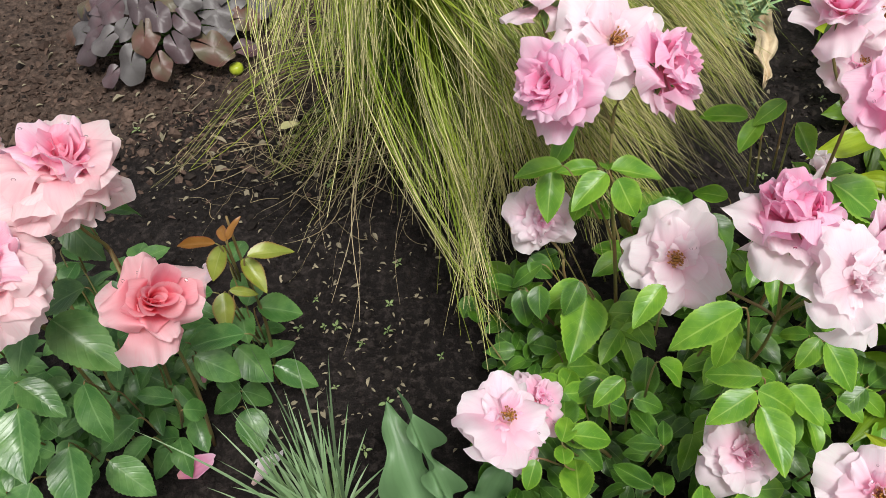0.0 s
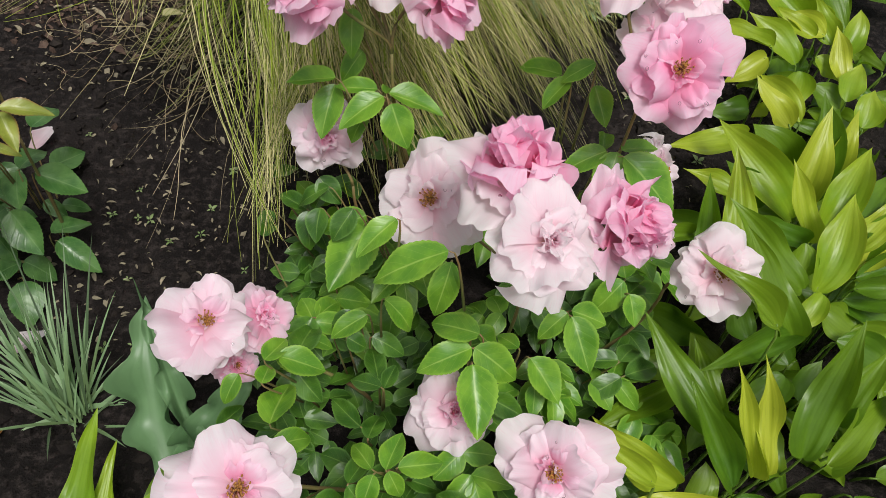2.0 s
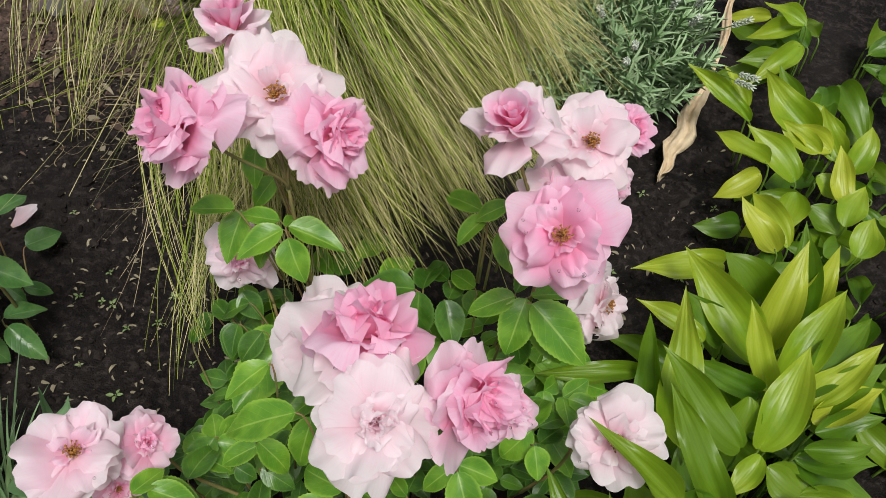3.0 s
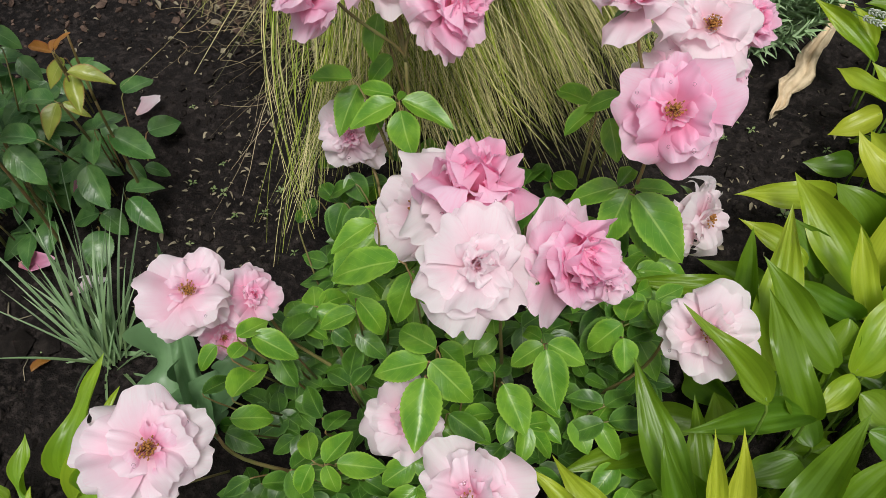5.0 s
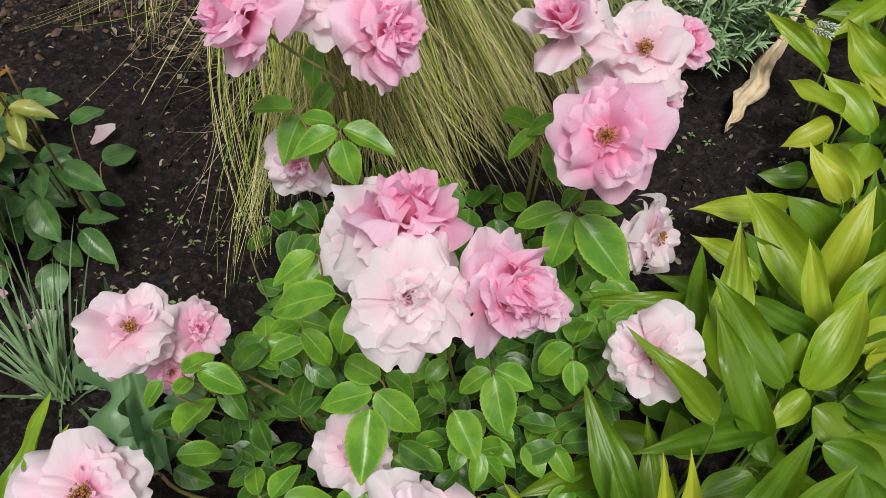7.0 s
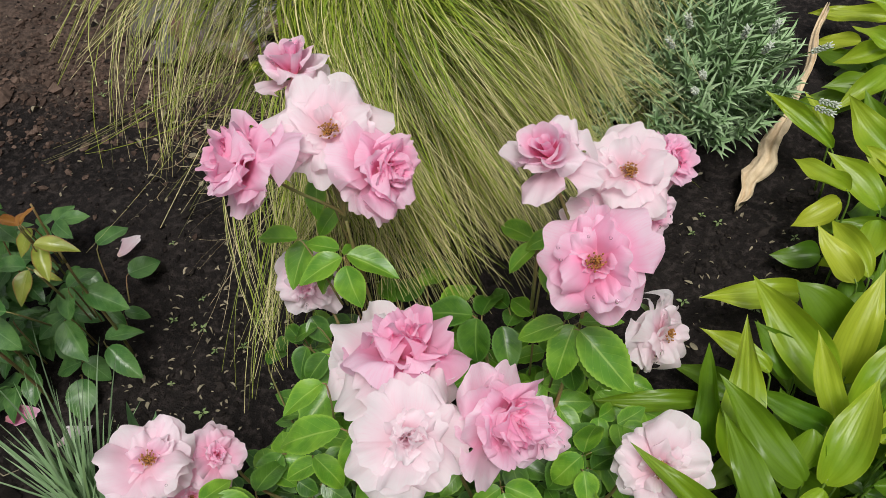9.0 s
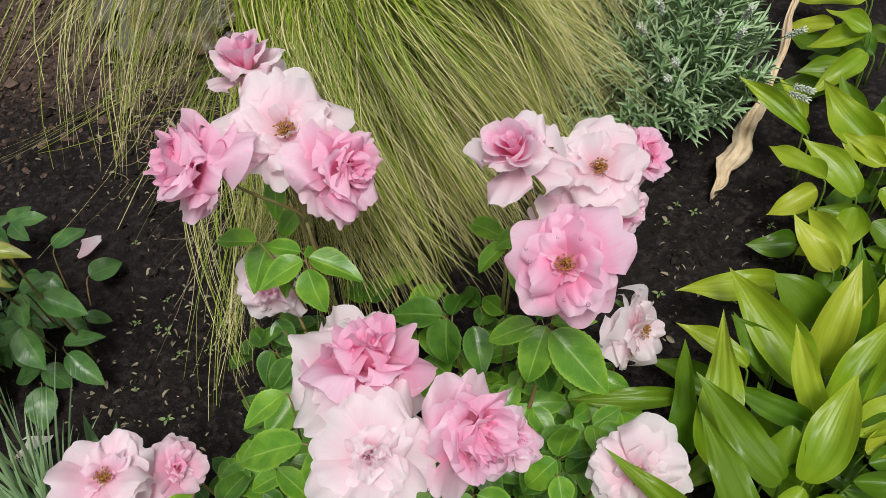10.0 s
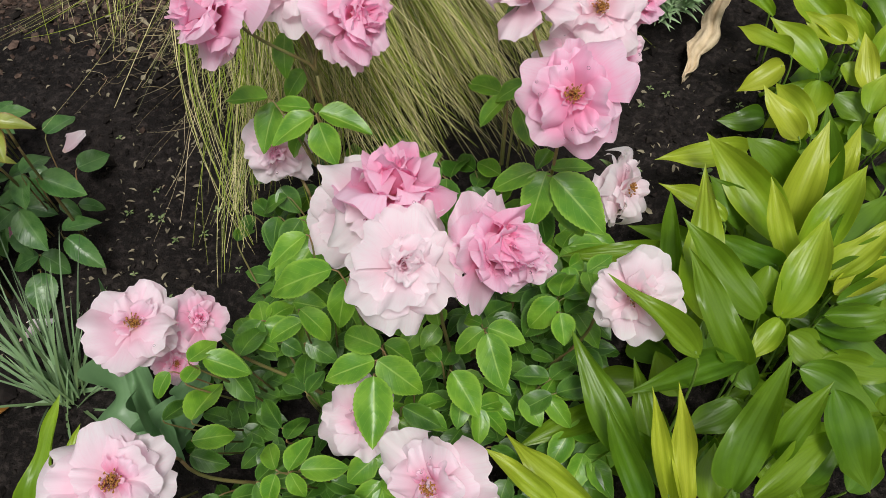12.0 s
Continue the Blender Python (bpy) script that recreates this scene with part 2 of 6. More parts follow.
def soil_material():
    n = Nodes("dark_garden_soil")
    pos = n.add("NewGeometry").outputs["Position"]
    big, fine = n.noise(5, 5, pos), n.noise(90, 6, pos, 0.65)
    base = n.mix(n.smooth(big, 0.3, 0.7), (0.008, 0.0066, 0.0061), (0.022, 0.018, 0.0166))
    base = n.mix(n.smooth(fine, 0.46, 0.66, 0.0, 0.85), base, (0.053, 0.043, 0.039))
    y = n.add("SeparateXYZ", n0=pos)
    ax = n.math("DIVIDE", n.math("ADD", y.outputs[0], 0.85), 0.75)
    ay = n.math("DIVIDE", n.math("SUBTRACT", y.outputs[1], 1.5), 0.55)
    far = n.math("ADD", n.math("SQRT", n.math("ADD", n.math("MULTIPLY", ax, ax), n.math("MULTIPLY", ay, ay))), n.math("MULTIPLY", n.noise(7, 4, pos), 0.5))
    dry = n.smooth(far, 1.0, 1.4, 1.0, 0.0)
    base = n.mix(n.math("MULTIPLY", dry, 0.75), base, n.mix(n.smooth(fine, 0.35, 0.65), (0.06, 0.041, 0.032), (0.17, 0.118, 0.09)))
    speck = n.noise(330, 2, pos)
    base = n.mix(n.smooth(speck, 0.70, 0.76, 0.0, 0.5), base, (0.13, 0.11, 0.09))
    p = n.add("BsdfPrincipled", i_Base_Color=base, i_Roughness=n.smooth(fine, 0.3, 0.7, 0.6, 0.95))
    p.inputs["Specular IOR Level"].default_value = 0.12
    h = n.math("ADD", n.math("MULTIPLY", fine, 1.0), n.math("MULTIPLY", n.noise(420, 4, pos), 0.5))
    b = n.add("Bump", i_Strength=1.0, i_Distance=0.008, i_Height=h)
    n.t.links.new(b.outputs[0], p.inputs["Normal"])
    return n.end(p.outputs[0])


def drop_material():
    n = Nodes("water")
    p = n.add("BsdfPrincipled", i_Base_Color=(0.97, 0.98, 0.98, 1), i_Roughness=0.03, i_IOR=1.33)
    p.inputs["Transmission Weight"].default_value = 1.0
    return n.end(p.outputs[0])


DROP = drop_material()
SOIL = soil_material()


# ---- mesh helpers ----
def make_mesh(name, verts, faces, material=None, uvs=None, smooth=True):
    me = bpy.data.meshes.new(name)
    me.from_pydata([tuple(map(float, v)) for v in verts], [], [tuple(map(int, f)) for f in faces])
    if uvs is not None:
        layer = me.uv_layers.new(name="UVMap")
        idx = np.empty(len(me.loops), dtype=np.int32)
        me.loops.foreach_get("vertex_index", idx)
        layer.data.foreach_set("uv", np.asarray(uvs, dtype=np.float32)[idx].ravel())
    if smooth:
        me.polygons.foreach_set("use_smooth", np.ones(len(me.polygons), dtype=bool))
    if material:
        me.materials.append(material)
    me.update()
    return me


def part(name, me, parent, m=None, material=None, label="", kind=""):
    """Links a mesh as one object under a thing or a part; m is in the parent's own space."""
    ob = new(name, me)
    ob.parent = parent
    if m is not None:
        ob.matrix_basis = m
    if material:
        ob.material_slots[0].link = "OBJECT"
        ob.material_slots[0].material = material
    return tagged(ob, label, kind=kind)


def thing(name, place, label, category, group="", kind=""):
    ob = new(name)
    ob.location = place
    ob.empty_display_size = 0.02
    return tagged(ob, label, category, group, kind)


def sheet(nu, nv, shape):
    """A grid over u in -1..1 and v in 0..1; shape gives x, y, z."""
    u, v = np.meshgrid(np.linspace(-1, 1, nu), np.linspace(0, 1, nv))
    u, v = u.ravel(), v.ravel()
    x, y, z = shape(u, v)
    i = np.arange(nv - 1)[:, None] * nu + np.arange(nu - 1)[None, :]
    i = i.ravel()
    faces = np.stack([i, i + 1, i + nu + 1, i + nu], 1)
    return np.stack([x, y, z], 1), faces, np.stack([(u + 1) / 2, v], 1)


def bend(y, z, k):
    """Bends a strip that lies along y upwards through k radians over its length."""
    if abs(k) < 1e-3:
        return y, z
    a = y * k
    return (np.sin(a) / k) - z * np.sin(a), ((1 - np.cos(a)) / k) + z * np.cos(a)


def leaf_shape(seed, arch, fold, nu=7, nv=30, teeth=0.035, wave=0.03, belly=0.62, point=1.05):
    r = np.random.default_rng(seed)
    ph = r.uniform(0, 6.28, 3)
    top = (belly / (belly + point)) ** belly * (point / (belly + point)) ** point

    def shape(u, v):
        w = np.power(v, belly) * np.power(1 - v, point) / top
        tooth = np.where(np.abs(u) > 0.99, teeth * np.where(np.round(v * (nv - 1)) % 2 > 0, 1, -0.4), 0)
        x = u * 0.5 * (w + tooth * (w > 0.12)) + 0.04 * np.sin(v * 3 + ph[2]) * v
        z = fold * np.abs(u) * w * 0.5 + wave * np.sin(v * 9 + ph[0] + 1.5 * np.sign(u)) * np.abs(u) * w + 0.004 * np.sin(v * 19 - 4 * np.abs(u) + ph[1]) * w
        y, z = bend(v, z, -arch)
        return x, y / max(abs(float(bend(np.array([1.0]), np.array([0.0]), -arch)[0][0])), 0.3), z
    return sheet(nu, nv, shape)


def hosta_shape(seed, arch, fold, ribs=4, wave=0.1, belly=0.72, point=1.12, nu=27, nv=20, frill=0.0, twist=0.9):
    """A pointed ribbed leaf, folded along the middle, arched, wavy at the rim and a little twisted."""
    r = np.random.default_rng(seed)
    ph = r.uniform(0, 6.28, 4)
    spin = r.uniform(-twist, twist)
    top = (belly / (belly + point)) ** belly * (point / (belly + point)) ** point

    def shape(u, v):
        w = np.power(v, belly) * np.power(1 - v, point) / top
        w = w * (1 - 0.3 * v ** 3) + 0.13 * (1 - v) ** 6
        w = w * (1 + 0.06 * np.sin(v * 9 + ph[3] + np.sign(u)) + frill * np.sin(v * 21 + ph[1] + 2 * np.sign(u)) * (v > 0.2))
        x = u * 0.5 * w
        z = fold * (u * u * 0.6 + np.abs(u) * 0.4) * w * 0.5 * (1.25 - v)
        z = z + 0.004 * np.cos(u * np.pi * ribs) * w + wave * np.sin(v * 8 + ph[0] + np.sign(u)) * u * u * w + 0.02 * np.sin(v * 6 + ph[1]) + 0.9 * frill * np.abs(u) ** 3 * w * np.sin(v * 21 + ph[1] + 1.2 + 2 * np.sign(u))
        a = spin * (v - 0.35)
        x, z = x * np.cos(a), z + 0.4 * x * np.sin(a)
        x = x + 0.26 * np.sin(v * 2.6 + ph[2]) * v * (1 - 0.5 * v)
        y, z = bend(v, z, -arch)
        return x, y / max(abs(float(bend(np.array([1.0]), np.array([0.0]), -arch)[0][0])), 0.3), z
    return sheet(nu, nv, shape)


def petal_shape(seed, cup, curl, rim, ruffle, pointed=0.0, wide=1.0, nu=21, nv=15):
    """One petal: narrow at its foot, broad above, with a notched and wavy rim and soft folds that fan out from the foot."""
    r = np.random.default_rng(seed)
    ph = r.uniform(0, 6.28, 8)
    notch, at = r.uniform(0.0, 0.16), r.uniform(-0.35, 0.35)
    skew, flip = r.uniform(-0.12, 0.12), r.uniform(-1, 1)
    folds = r.uniform(4.5, 8.0)

    def shape(u, v):
        f = 0.2 + 0.8 * np.sin(np.minimum(1, v * 1.25) * np.pi / 2)
        x = u * 0.5 * wide * f * (1 - pointed * 0.35 * v ** 3) * (1 + 0.05 * v ** 2 * np.sin(5 * v + ph[5])) + skew * v ** 2
        edge = (0.16 * u * u + 0.36 * np.abs(u) ** 4) * (1 + 0.6 * pointed) + notch * np.exp(-((u - at) / 0.16) ** 2)
        edge = edge - pointed * 0.06 * np.maximum(0, 1 - 2.5 * np.abs(u))
        edge = edge + 0.035 * np.sin(3.5 * u + ph[0]) + 0.028 * np.sin(7 * u + ph[1]) + 0.009 * np.sin(15 * u + ph[3])
        y = v * (1 - edge * v ** 2.2)
        fan = np.sin(folds * u + ph[2]) * 0.6 + np.sin(2.1 * folds * u + ph[3]) * 0.25
        z = cup * u * u * f * f + ruffle * v ** 1.6 * fan + 0.035 * np.sin(6 * v + ph[4]) * v
        z = z + ruffle * v ** 5 * (0.75 * np.sin(7.5 * u + ph[6]) + 0.35 * np.sin(15 * u + ph[7])) * (0.4 + 0.6 * np.abs(u))
        z = z - rim * v ** 5 * (0.4 + u * u + 0.6 * flip * u)
        y, z = bend(y, z, curl)
        return x, y, z
    return sheet(nu, nv, shape)


def tube(points, r0, r1, sides=6):
    pts = np.asarray(points, float)
    tan = np.gradient(pts, axis=0)
    tan /= np.linalg.norm(tan, axis=1)[:, None] + 1e-9
    ref = np.where(np.abs(tan[:, 2:3]) > 0.9, [[1.0, 0, 0]], [[0, 0, 1.0]])
    a = np.cross(tan, ref)
    a /= np.linalg.norm(a, axis=1)[:, None]
    b = np.cross(tan, a)
    rad = np.linspace(r0, r1, len(pts))[:, None, None]
    an = np.linspace(0, 2 * np.pi, sides, endpoint=False)
    ring = pts[:, None, :] + rad * (np.cos(an)[None, :, None] * a[:, None, :] + np.sin(an)[None, :, None] * b[:, None, :])
    verts = ring.reshape(-1, 3)
    faces = []
    for i in range(len(pts) - 1):
        for j in range(sides):
            k = (j + 1) % sides
            faces.append((i * sides + j, i * sides + k, (i + 1) * sides + k, (i + 1) * sides + j))
    faces.append(tuple(range(sides - 1, -1, -1)))
    faces.append(tuple((len(pts) - 1) * sides + j for j in range(sides)))
    return verts, faces


def arc(p0, p1, p2, p3, n=9):
    s = np.linspace(0, 1, n)[:, None]
    p0, p1, p2, p3 = (np.asarray(p, float) for p in (p0, p1, p2, p3))
    return (1 - s) ** 3 * p0 + 3 * s * (1 - s) ** 2 * p1 + 3 * s * s * (1 - s) * p2 + s ** 3 * p3


def joined(pieces):
    """Joins (verts, faces, uvs) lists into one."""
    vs, fs, us, k = [], [], [], 0
    for v, f, uv in pieces:
        vs.append(v)
        fs.extend(tuple(i + k for i in face) for face in f)
        us.append(uv)
        k += len(v)
    return np.concatenate(vs), fs, np.concatenate(us)


def frame_of(base, tip, width, lean=(0, -0.35, 1.0), roll=0.0):
    """Places a unit leaf: its length from base to tip, its face towards lean."""
    b, t = Vector(base), Vector(tip)
    y = t - b
    length = y.length
    y.normalize()
    z = Vector(lean)
    z = (z - y * z.dot(y)).normalized()
    z = Matrix.Rotation(roll, 3, y) @ z
    x = y.cross(z)
    m = Matrix((x * width, y * length, z * length)).transposed().to_4x4()
    m.translation = b
    return m


def moved(v, m):
    a = np.array(m)
    return v @ a[:3, :3].T + a[:3, 3]


# ---- ground ----
def spacing(lo, hi, step, far):
    a = np.arange(lo, hi + step / 2, step)
    grow = np.cumsum(step * 1.35 ** np.arange(1, 60))
    grow = grow[grow < far]
    return np.concatenate([lo - grow[::-1], a, hi + grow])


def soil_height(x, y):
    p = Vector((x, y, 0.0))
    near = 1.0 if abs(x) < 1.6 and -1 < y < 2.5 else 0.3
    h = 0.014 * (noise.noise(p * 4.0)) + 0.006 * noise.noise(p * 17.0) + 0.0045 * noise.noise(p * 45.0)
    lump = noise.noise(p * 28.0 + Vector((5, 3, 1)))
    rough_patch = max(0.0, noise.noise(p * 3.0 + Vector((9, 0, 0))) + 0.15)
    return near * (h + 0.014 * max(0.0, lump) * rough_patch)


def build_ground():
    xs, ys = spacing(-1.1, 1.0, 0.0085, 300), spacing(0.1, 1.7, 0.0085, 300)
    nx, ny = len(xs), len(ys)
    verts = [(x, y, soil_height(x, y)) for y in ys for x in xs]
    i = (np.arange(ny - 1)[:, None] * nx + np.arange(nx - 1)[None, :]).ravel()
    ob = new("ground", make_mesh("ground", verts, np.stack([i, i + 1, i + nx + 1, i + nx], 1), SOIL))
    tagged(ob, "dark damp crumbly garden soil between the plants", "soil", kind="structure")


build_ground()

# ---- roses ----
def petal_set(first, cup, curl, rim, ruffle, pointed, wide):
    made = []
    for k in range(7):
        q = np.random.default_rng(first + k)
        v, f, uv = petal_shape(first + k, cup * q.uniform(0.6, 1.4), curl * q.uniform(0.3, 1.5), rim * q.uniform(0.5, 1.5), ruffle * q.uniform(0.7, 1.5), pointed, wide * q.uniform(0.9, 1.1))
        made.append(make_mesh("petal", v, f, PETAL["pale"], uv))
    return made


def wrap_set(first, radius, half):
    """Petals rolled round the heart of a bud."""
    made = []
    for k in range(4):
        q = np.random.default_rng(first + k)
        ph = q.uniform(0, 6.28)

        def shape(u, v):
            grow = 0.55 + 0.45 * np.sin(np.minimum(1, v * 1.4) * np.pi / 2) - 0.18 * v ** 3
            a = u * half + 0.5 * (v - 0.5) * 0.3
            r = radius * grow * (1 + 0.16 * u) + 0.14 * radius * v ** 4 * (1 + np.abs(u))
            y = v * (1 - 0.13 * u * u * v + 0.03 * np.sin(5 * u + ph) * v ** 3)
            return r * np.sin(a), y, radius - r * np.cos(a) - 0.10 * v ** 7
        v, f, uv = sheet(15, 11, shape)
        made.append(make_mesh("petal", v, f, PETAL["deep"], uv))
    return made


PETALS = {
    "wrap_wide": wrap_set(60, 0.34, 1.25), "wrap": wrap_set(70, 0.24, 1.5), "wrap_tight": wrap_set(80, 0.13, 1.9),
    "flat": petal_set(0, -0.1, 0.22, 0.16, 0.055, 0.0, 1.02),
    "tier": petal_set(50, 0.12, 0.4, 0.26, 0.035, 0.35, 0.98),
    "round": petal_set(40, -0.06, 0.45, 0.26, 0.06, 0.05, 0.96),
    "reflex": petal_set(20, 0.25, 0.45, 0.34, 0.03, 0.5, 0.98),
    "roll": petal_set(30, 0.5, 0.55, 0.14, 0.03, 0.3, 1.05),
    "shed": petal_set(110, 0.35, 0.3, 0.04, 0.03, 0.5, 0.85),
    "scale": petal_set(130, 0.14, 0.35, 0.3, 0.03, 0.12, 0.86),
    "crumple": petal_set(90, 0.3, 0.7, 0.3, 0.1, 0.15, 1.0),
}
# whorls: petals, rise in degrees, length, shape, offset out, offset up, tint step
WHORLS = {
    "open": [(7, -3, 1.0, "flat", 0.02, -0.08, 0), (6, 10, 0.88, "flat", 0.02, -0.01, 0), (5, 22, 0.68, "round", 0.04, 0.03, 0), (4, 40, 0.44, "round", 0.09, 0.03, 1), (2, 62, 0.34, "crumple", 0.1, 0.02, 1)],
    "semi": [(8, -3, 1.0, "flat", 0.02, -0.08, 0), (6, 11, 0.84, "flat", 0.02, -0.01, 0), (4, 28, 0.58, "round", 0.03, 0.03, 0), (5, 48, 0.46, "crumple", 0.03, 0.05, 1), (5, 64, 0.36, "crumple", 0.04, 0.06, 1), (3, 78, 0.27, "roll", 0.02, 0.06, 2)],
    "full": [(5, -22, 1.0, "tier", 0.02, -0.14, 0), (6, -3, 0.98, "tier", 0.02, -0.06, 0), (6, 16, 0.9, "tier", 0.02, 0.0, 1), (7, 32, 0.82, "reflex", 0.02, 0.03, 1), (6, 46, 0.74, "reflex", 0.02, 0.06, 2), (6, 58, 0.66, "reflex", 0.02, 0.1, 2), (5, 72, 0.56, "reflex", 0.01, 0.12, 2), (4, 82, 0.44, "roll", 0.01, 0.14, 2)],
    "double": [(9, -24, 1.0, "scale", 0.02, -0.16, 0), (9, -8, 0.98, "scale", 0.02, -0.09, 0), (8, 6, 0.92, "scale", 0.02, -0.03, 0), (8, 22, 0.84, "scale", 0.02, 0.02, 0), (7, 38, 0.74, "scale", 0.02, 0.06, 1), (6, 52, 0.64, "reflex", 0.02, 0.1, 2), (5, 66, 0.54, "reflex", 0.01, 0.12, 2), (4, 80, 0.42, "roll", 0.01, 0.14, 2)],
    "bud": [(4, -4, 1.0, "round", 0.02, -0.1, 0), (4, 24, 0.98, "reflex", 0.03, -0.02, 0), (3, 46, 0.9, "reflex", 0.08, 0.02, 1), (3, 66, 0.82, "wrap_wide", 0.22, 0.02, 1), (3, 76, 0.84, "wrap_wide", 0.16, 0.03, 1), (3, 82, 0.84, "wrap", 0.12, 0.03, 2), (3, 87, 0.82, "wrap_tight", 0.06, 0.04, 2)],
}
TINTS = {
    "white": ("white", "white", "pale"), "pale": ("pale", "mid", "pink"), "mid": ("mid", "pink", "deep"),
    "pink": ("pink", "pink", "deep"), "salmon": ("blush", "salmon", "salmon"), "peach": ("peach", "blend", "core"), "rosy": ("white", "pink", "deep"),
}


def stamen_mesh(seed):
    r = np.random.default_rng(seed)
    pieces = []
    for _ in range(46):
        a, rad = r.uniform(0, 6.28), r.uniform(0.02, 0.17)
        top = np.array([rad * math.cos(a), rad * math.sin(a), 0.2 + r.uniform(-0.05, 0.06)])
        v, f = tube([(top[0] * 0.3, top[1] * 0.3, 0.02), top * [0.7, 0.7, 0.6], top], 0.006, 0.005, 3)
        pieces.append((v, f, np.zeros((len(v), 2))))
        v, f = tube([top - [0.012, 0, 0.006], top + [0, 0.004, 0.008], top + [0.014, 0.006, 0.0]], 0.017, 0.012, 5)
        pieces.append((v, f, np.zeros((len(v), 2))))
    v, f, _ = joined(pieces)
    return make_mesh("flower_centre", v, f, STAMEN)


def calyx_mesh():
    rings = [(0.02, -0.42), (0.10, -0.38), (0.14, -0.28), (0.11, -0.17), (0.16, -0.08)]
    verts, faces = [], []
    for rad, z in rings:
        verts += [(rad * math.cos(a), rad * math.sin(a), z) for a in np.linspace(0, 2 * math.pi, 10, endpoint=False)]
    for i in range(len(rings) - 1):
        for j in range(10):
            k = (j + 1) % 10
            faces.append((i * 10 + j, i * 10 + k, i * 10 + 10 + k, i * 10 + 10 + j))
    pieces = [(np.array(verts), faces, np.zeros((len(verts), 2)))]
    for j in range(5):
        v, f, uv = leaf_shape(j, 0.9, 0.3, 5, 8, 0.0)
        m = Matrix.Rotation(j * 2 * math.pi / 5, 4, "Z") @ Matrix.Translation((0, 0.1, -0.14)) @ Matrix.Rotation(radians(-10), 4, "X") @ Matrix.Diagonal((0.2, 0.6, 0.6, 1))
        pieces.append((moved(v, m), f, uv))
    v, f, uv = joined(pieces)
    return make_mesh("calyx", v, f, SEPAL, uv)


STAMENS, CALYX = [stamen_mesh(1), stamen_mesh(2)], calyx_mesh()
ROOTS, HUBS, DROPS = {}, {}, []


def cane(plant, points, r0, r1, name="cane", material=None):
    o = np.array(plant.location)
    v, f = tube(np.asarray(points) - o, r0, r1, 7)
    return part(name, make_mesh(name, v, f, material or CANE), plant)


def rose(plant, place, face, radius, kind, tint, seed=0):
    q = random.Random(seed + round(place[0] * 1000) * 7 + round(place[1] * 1000))
    n = Vector(face).normalized()
    turn = n.to_track_quat("Z", "Y").to_matrix().to_4x4()
    c = Vector(place) - n * radius * 0.12
    m = Matrix.Translation(c - Vector(plant.location)) @ turn @ Matrix.Rotation(q.uniform(0, 6.28), 4, "Z") @ Matrix.Diagonal((radius, radius, radius, 1))
    words = {"white": "blush-white", "pale": "pale pink", "mid": "soft pink two-toned", "pink": "bright pink", "salmon": "salmon-pink", "peach": "peach-pink", "rosy": "rosy pink"}[tint]
    form = {"open": "wide-open rose with brown stamens", "semi": "loosely opened rose", "full": "full double rose", "double": "tightly layered double rose", "bud": "half-opened rose with a rolled heart"}[kind]
    head = part("rose", CALYX, plant, m, label=words + " " + form)
    start = q.uniform(0, 6.28)
    for w, (count, rise, length, shape, out, up, step) in enumerate(WHORLS[kind]):
        for i in range(count):
            a = start + w * 1.13 + (i + q.uniform(-0.28, 0.28)) * 2 * math.pi / count
            s = length * q.uniform(0.74, 1.12)
            wide = s * q.uniform(0.92, 1.12) * 1.0
            pm = (Matrix.Rotation(a, 4, "Z") @ Matrix.Translation((0, out, up + q.uniform(-0.02, 0.02)))
                  @ Matrix.Rotation(radians(rise + q.uniform(-15, 15)), 4, "X") @ Matrix.Rotation(q.choice((-1, 1)) * q.uniform(0.04, 0.36), 4, "Y") @ Matrix.Diagonal((wide, s, s, 1)))
            part("petal", q.choice(PETALS[shape]), head, pm, PETAL[TINTS[tint][step]])
    for _ in range(4 if tint in ("white", "pale") else 8):
        at = q.choice([o for o in head.children if o.name.startswith("petal")])
        spot = q.choice([p for p in at.data.vertices if p.co.y > 0.45])
        DROPS.append((Vector(plant.location) + m @ at.matrix_basis @ spot.co, n, q.uniform(0.0008, 0.0017)))
    if kind == "open":
        part("flower_centre", q.choice(STAMENS), head, Matrix.Translation((0, 0, 0.04)) @ Matrix.Diagonal((1.0, 1.0, 1.0, 1)), label="brown and golden stamens")
    neck = c - n * radius * 0.4
    hub = min(HUBS[plant.name], key=lambda h: (Vector(h) - Vector(place)).length)
    low = Vector(hub)
    knee = neck - n * 0.03 - Vector((0, 0, 0.02))
    cane(plant, arc(neck, knee, low + Vector((0, 0, 0.02)), low), 0.0013, 0.0017, "flower_stem")
    return head


def main_cane(plant, hub, root):
    """A woody cane from the soil to the fork that bears the flowers."""
    h, r = Vector(hub), Vector(root)
    cane(plant, arc(h, h - Vector((0, 0, 0.08)), r.lerp(h, 0.5) + Vector((0.01, 0, 0.03)), r - Vector((0, 0, 0.01)), 12), 0.0015, 0.0024)


LEAFLETS = []
for _s, _arch, _fold in ((1, 0.35, 0.18), (2, 0.7, 0.1), (3, 0.15, 0.3), (4, 0.5, 0.22), (5, 0.9, 0.15)):
    _v, _f, _u = leaf_shape(_s, _arch, _fold)
    LEAFLETS.append(make_mesh("leaflet", _v, _f, LEAF_LIGHT, _u))


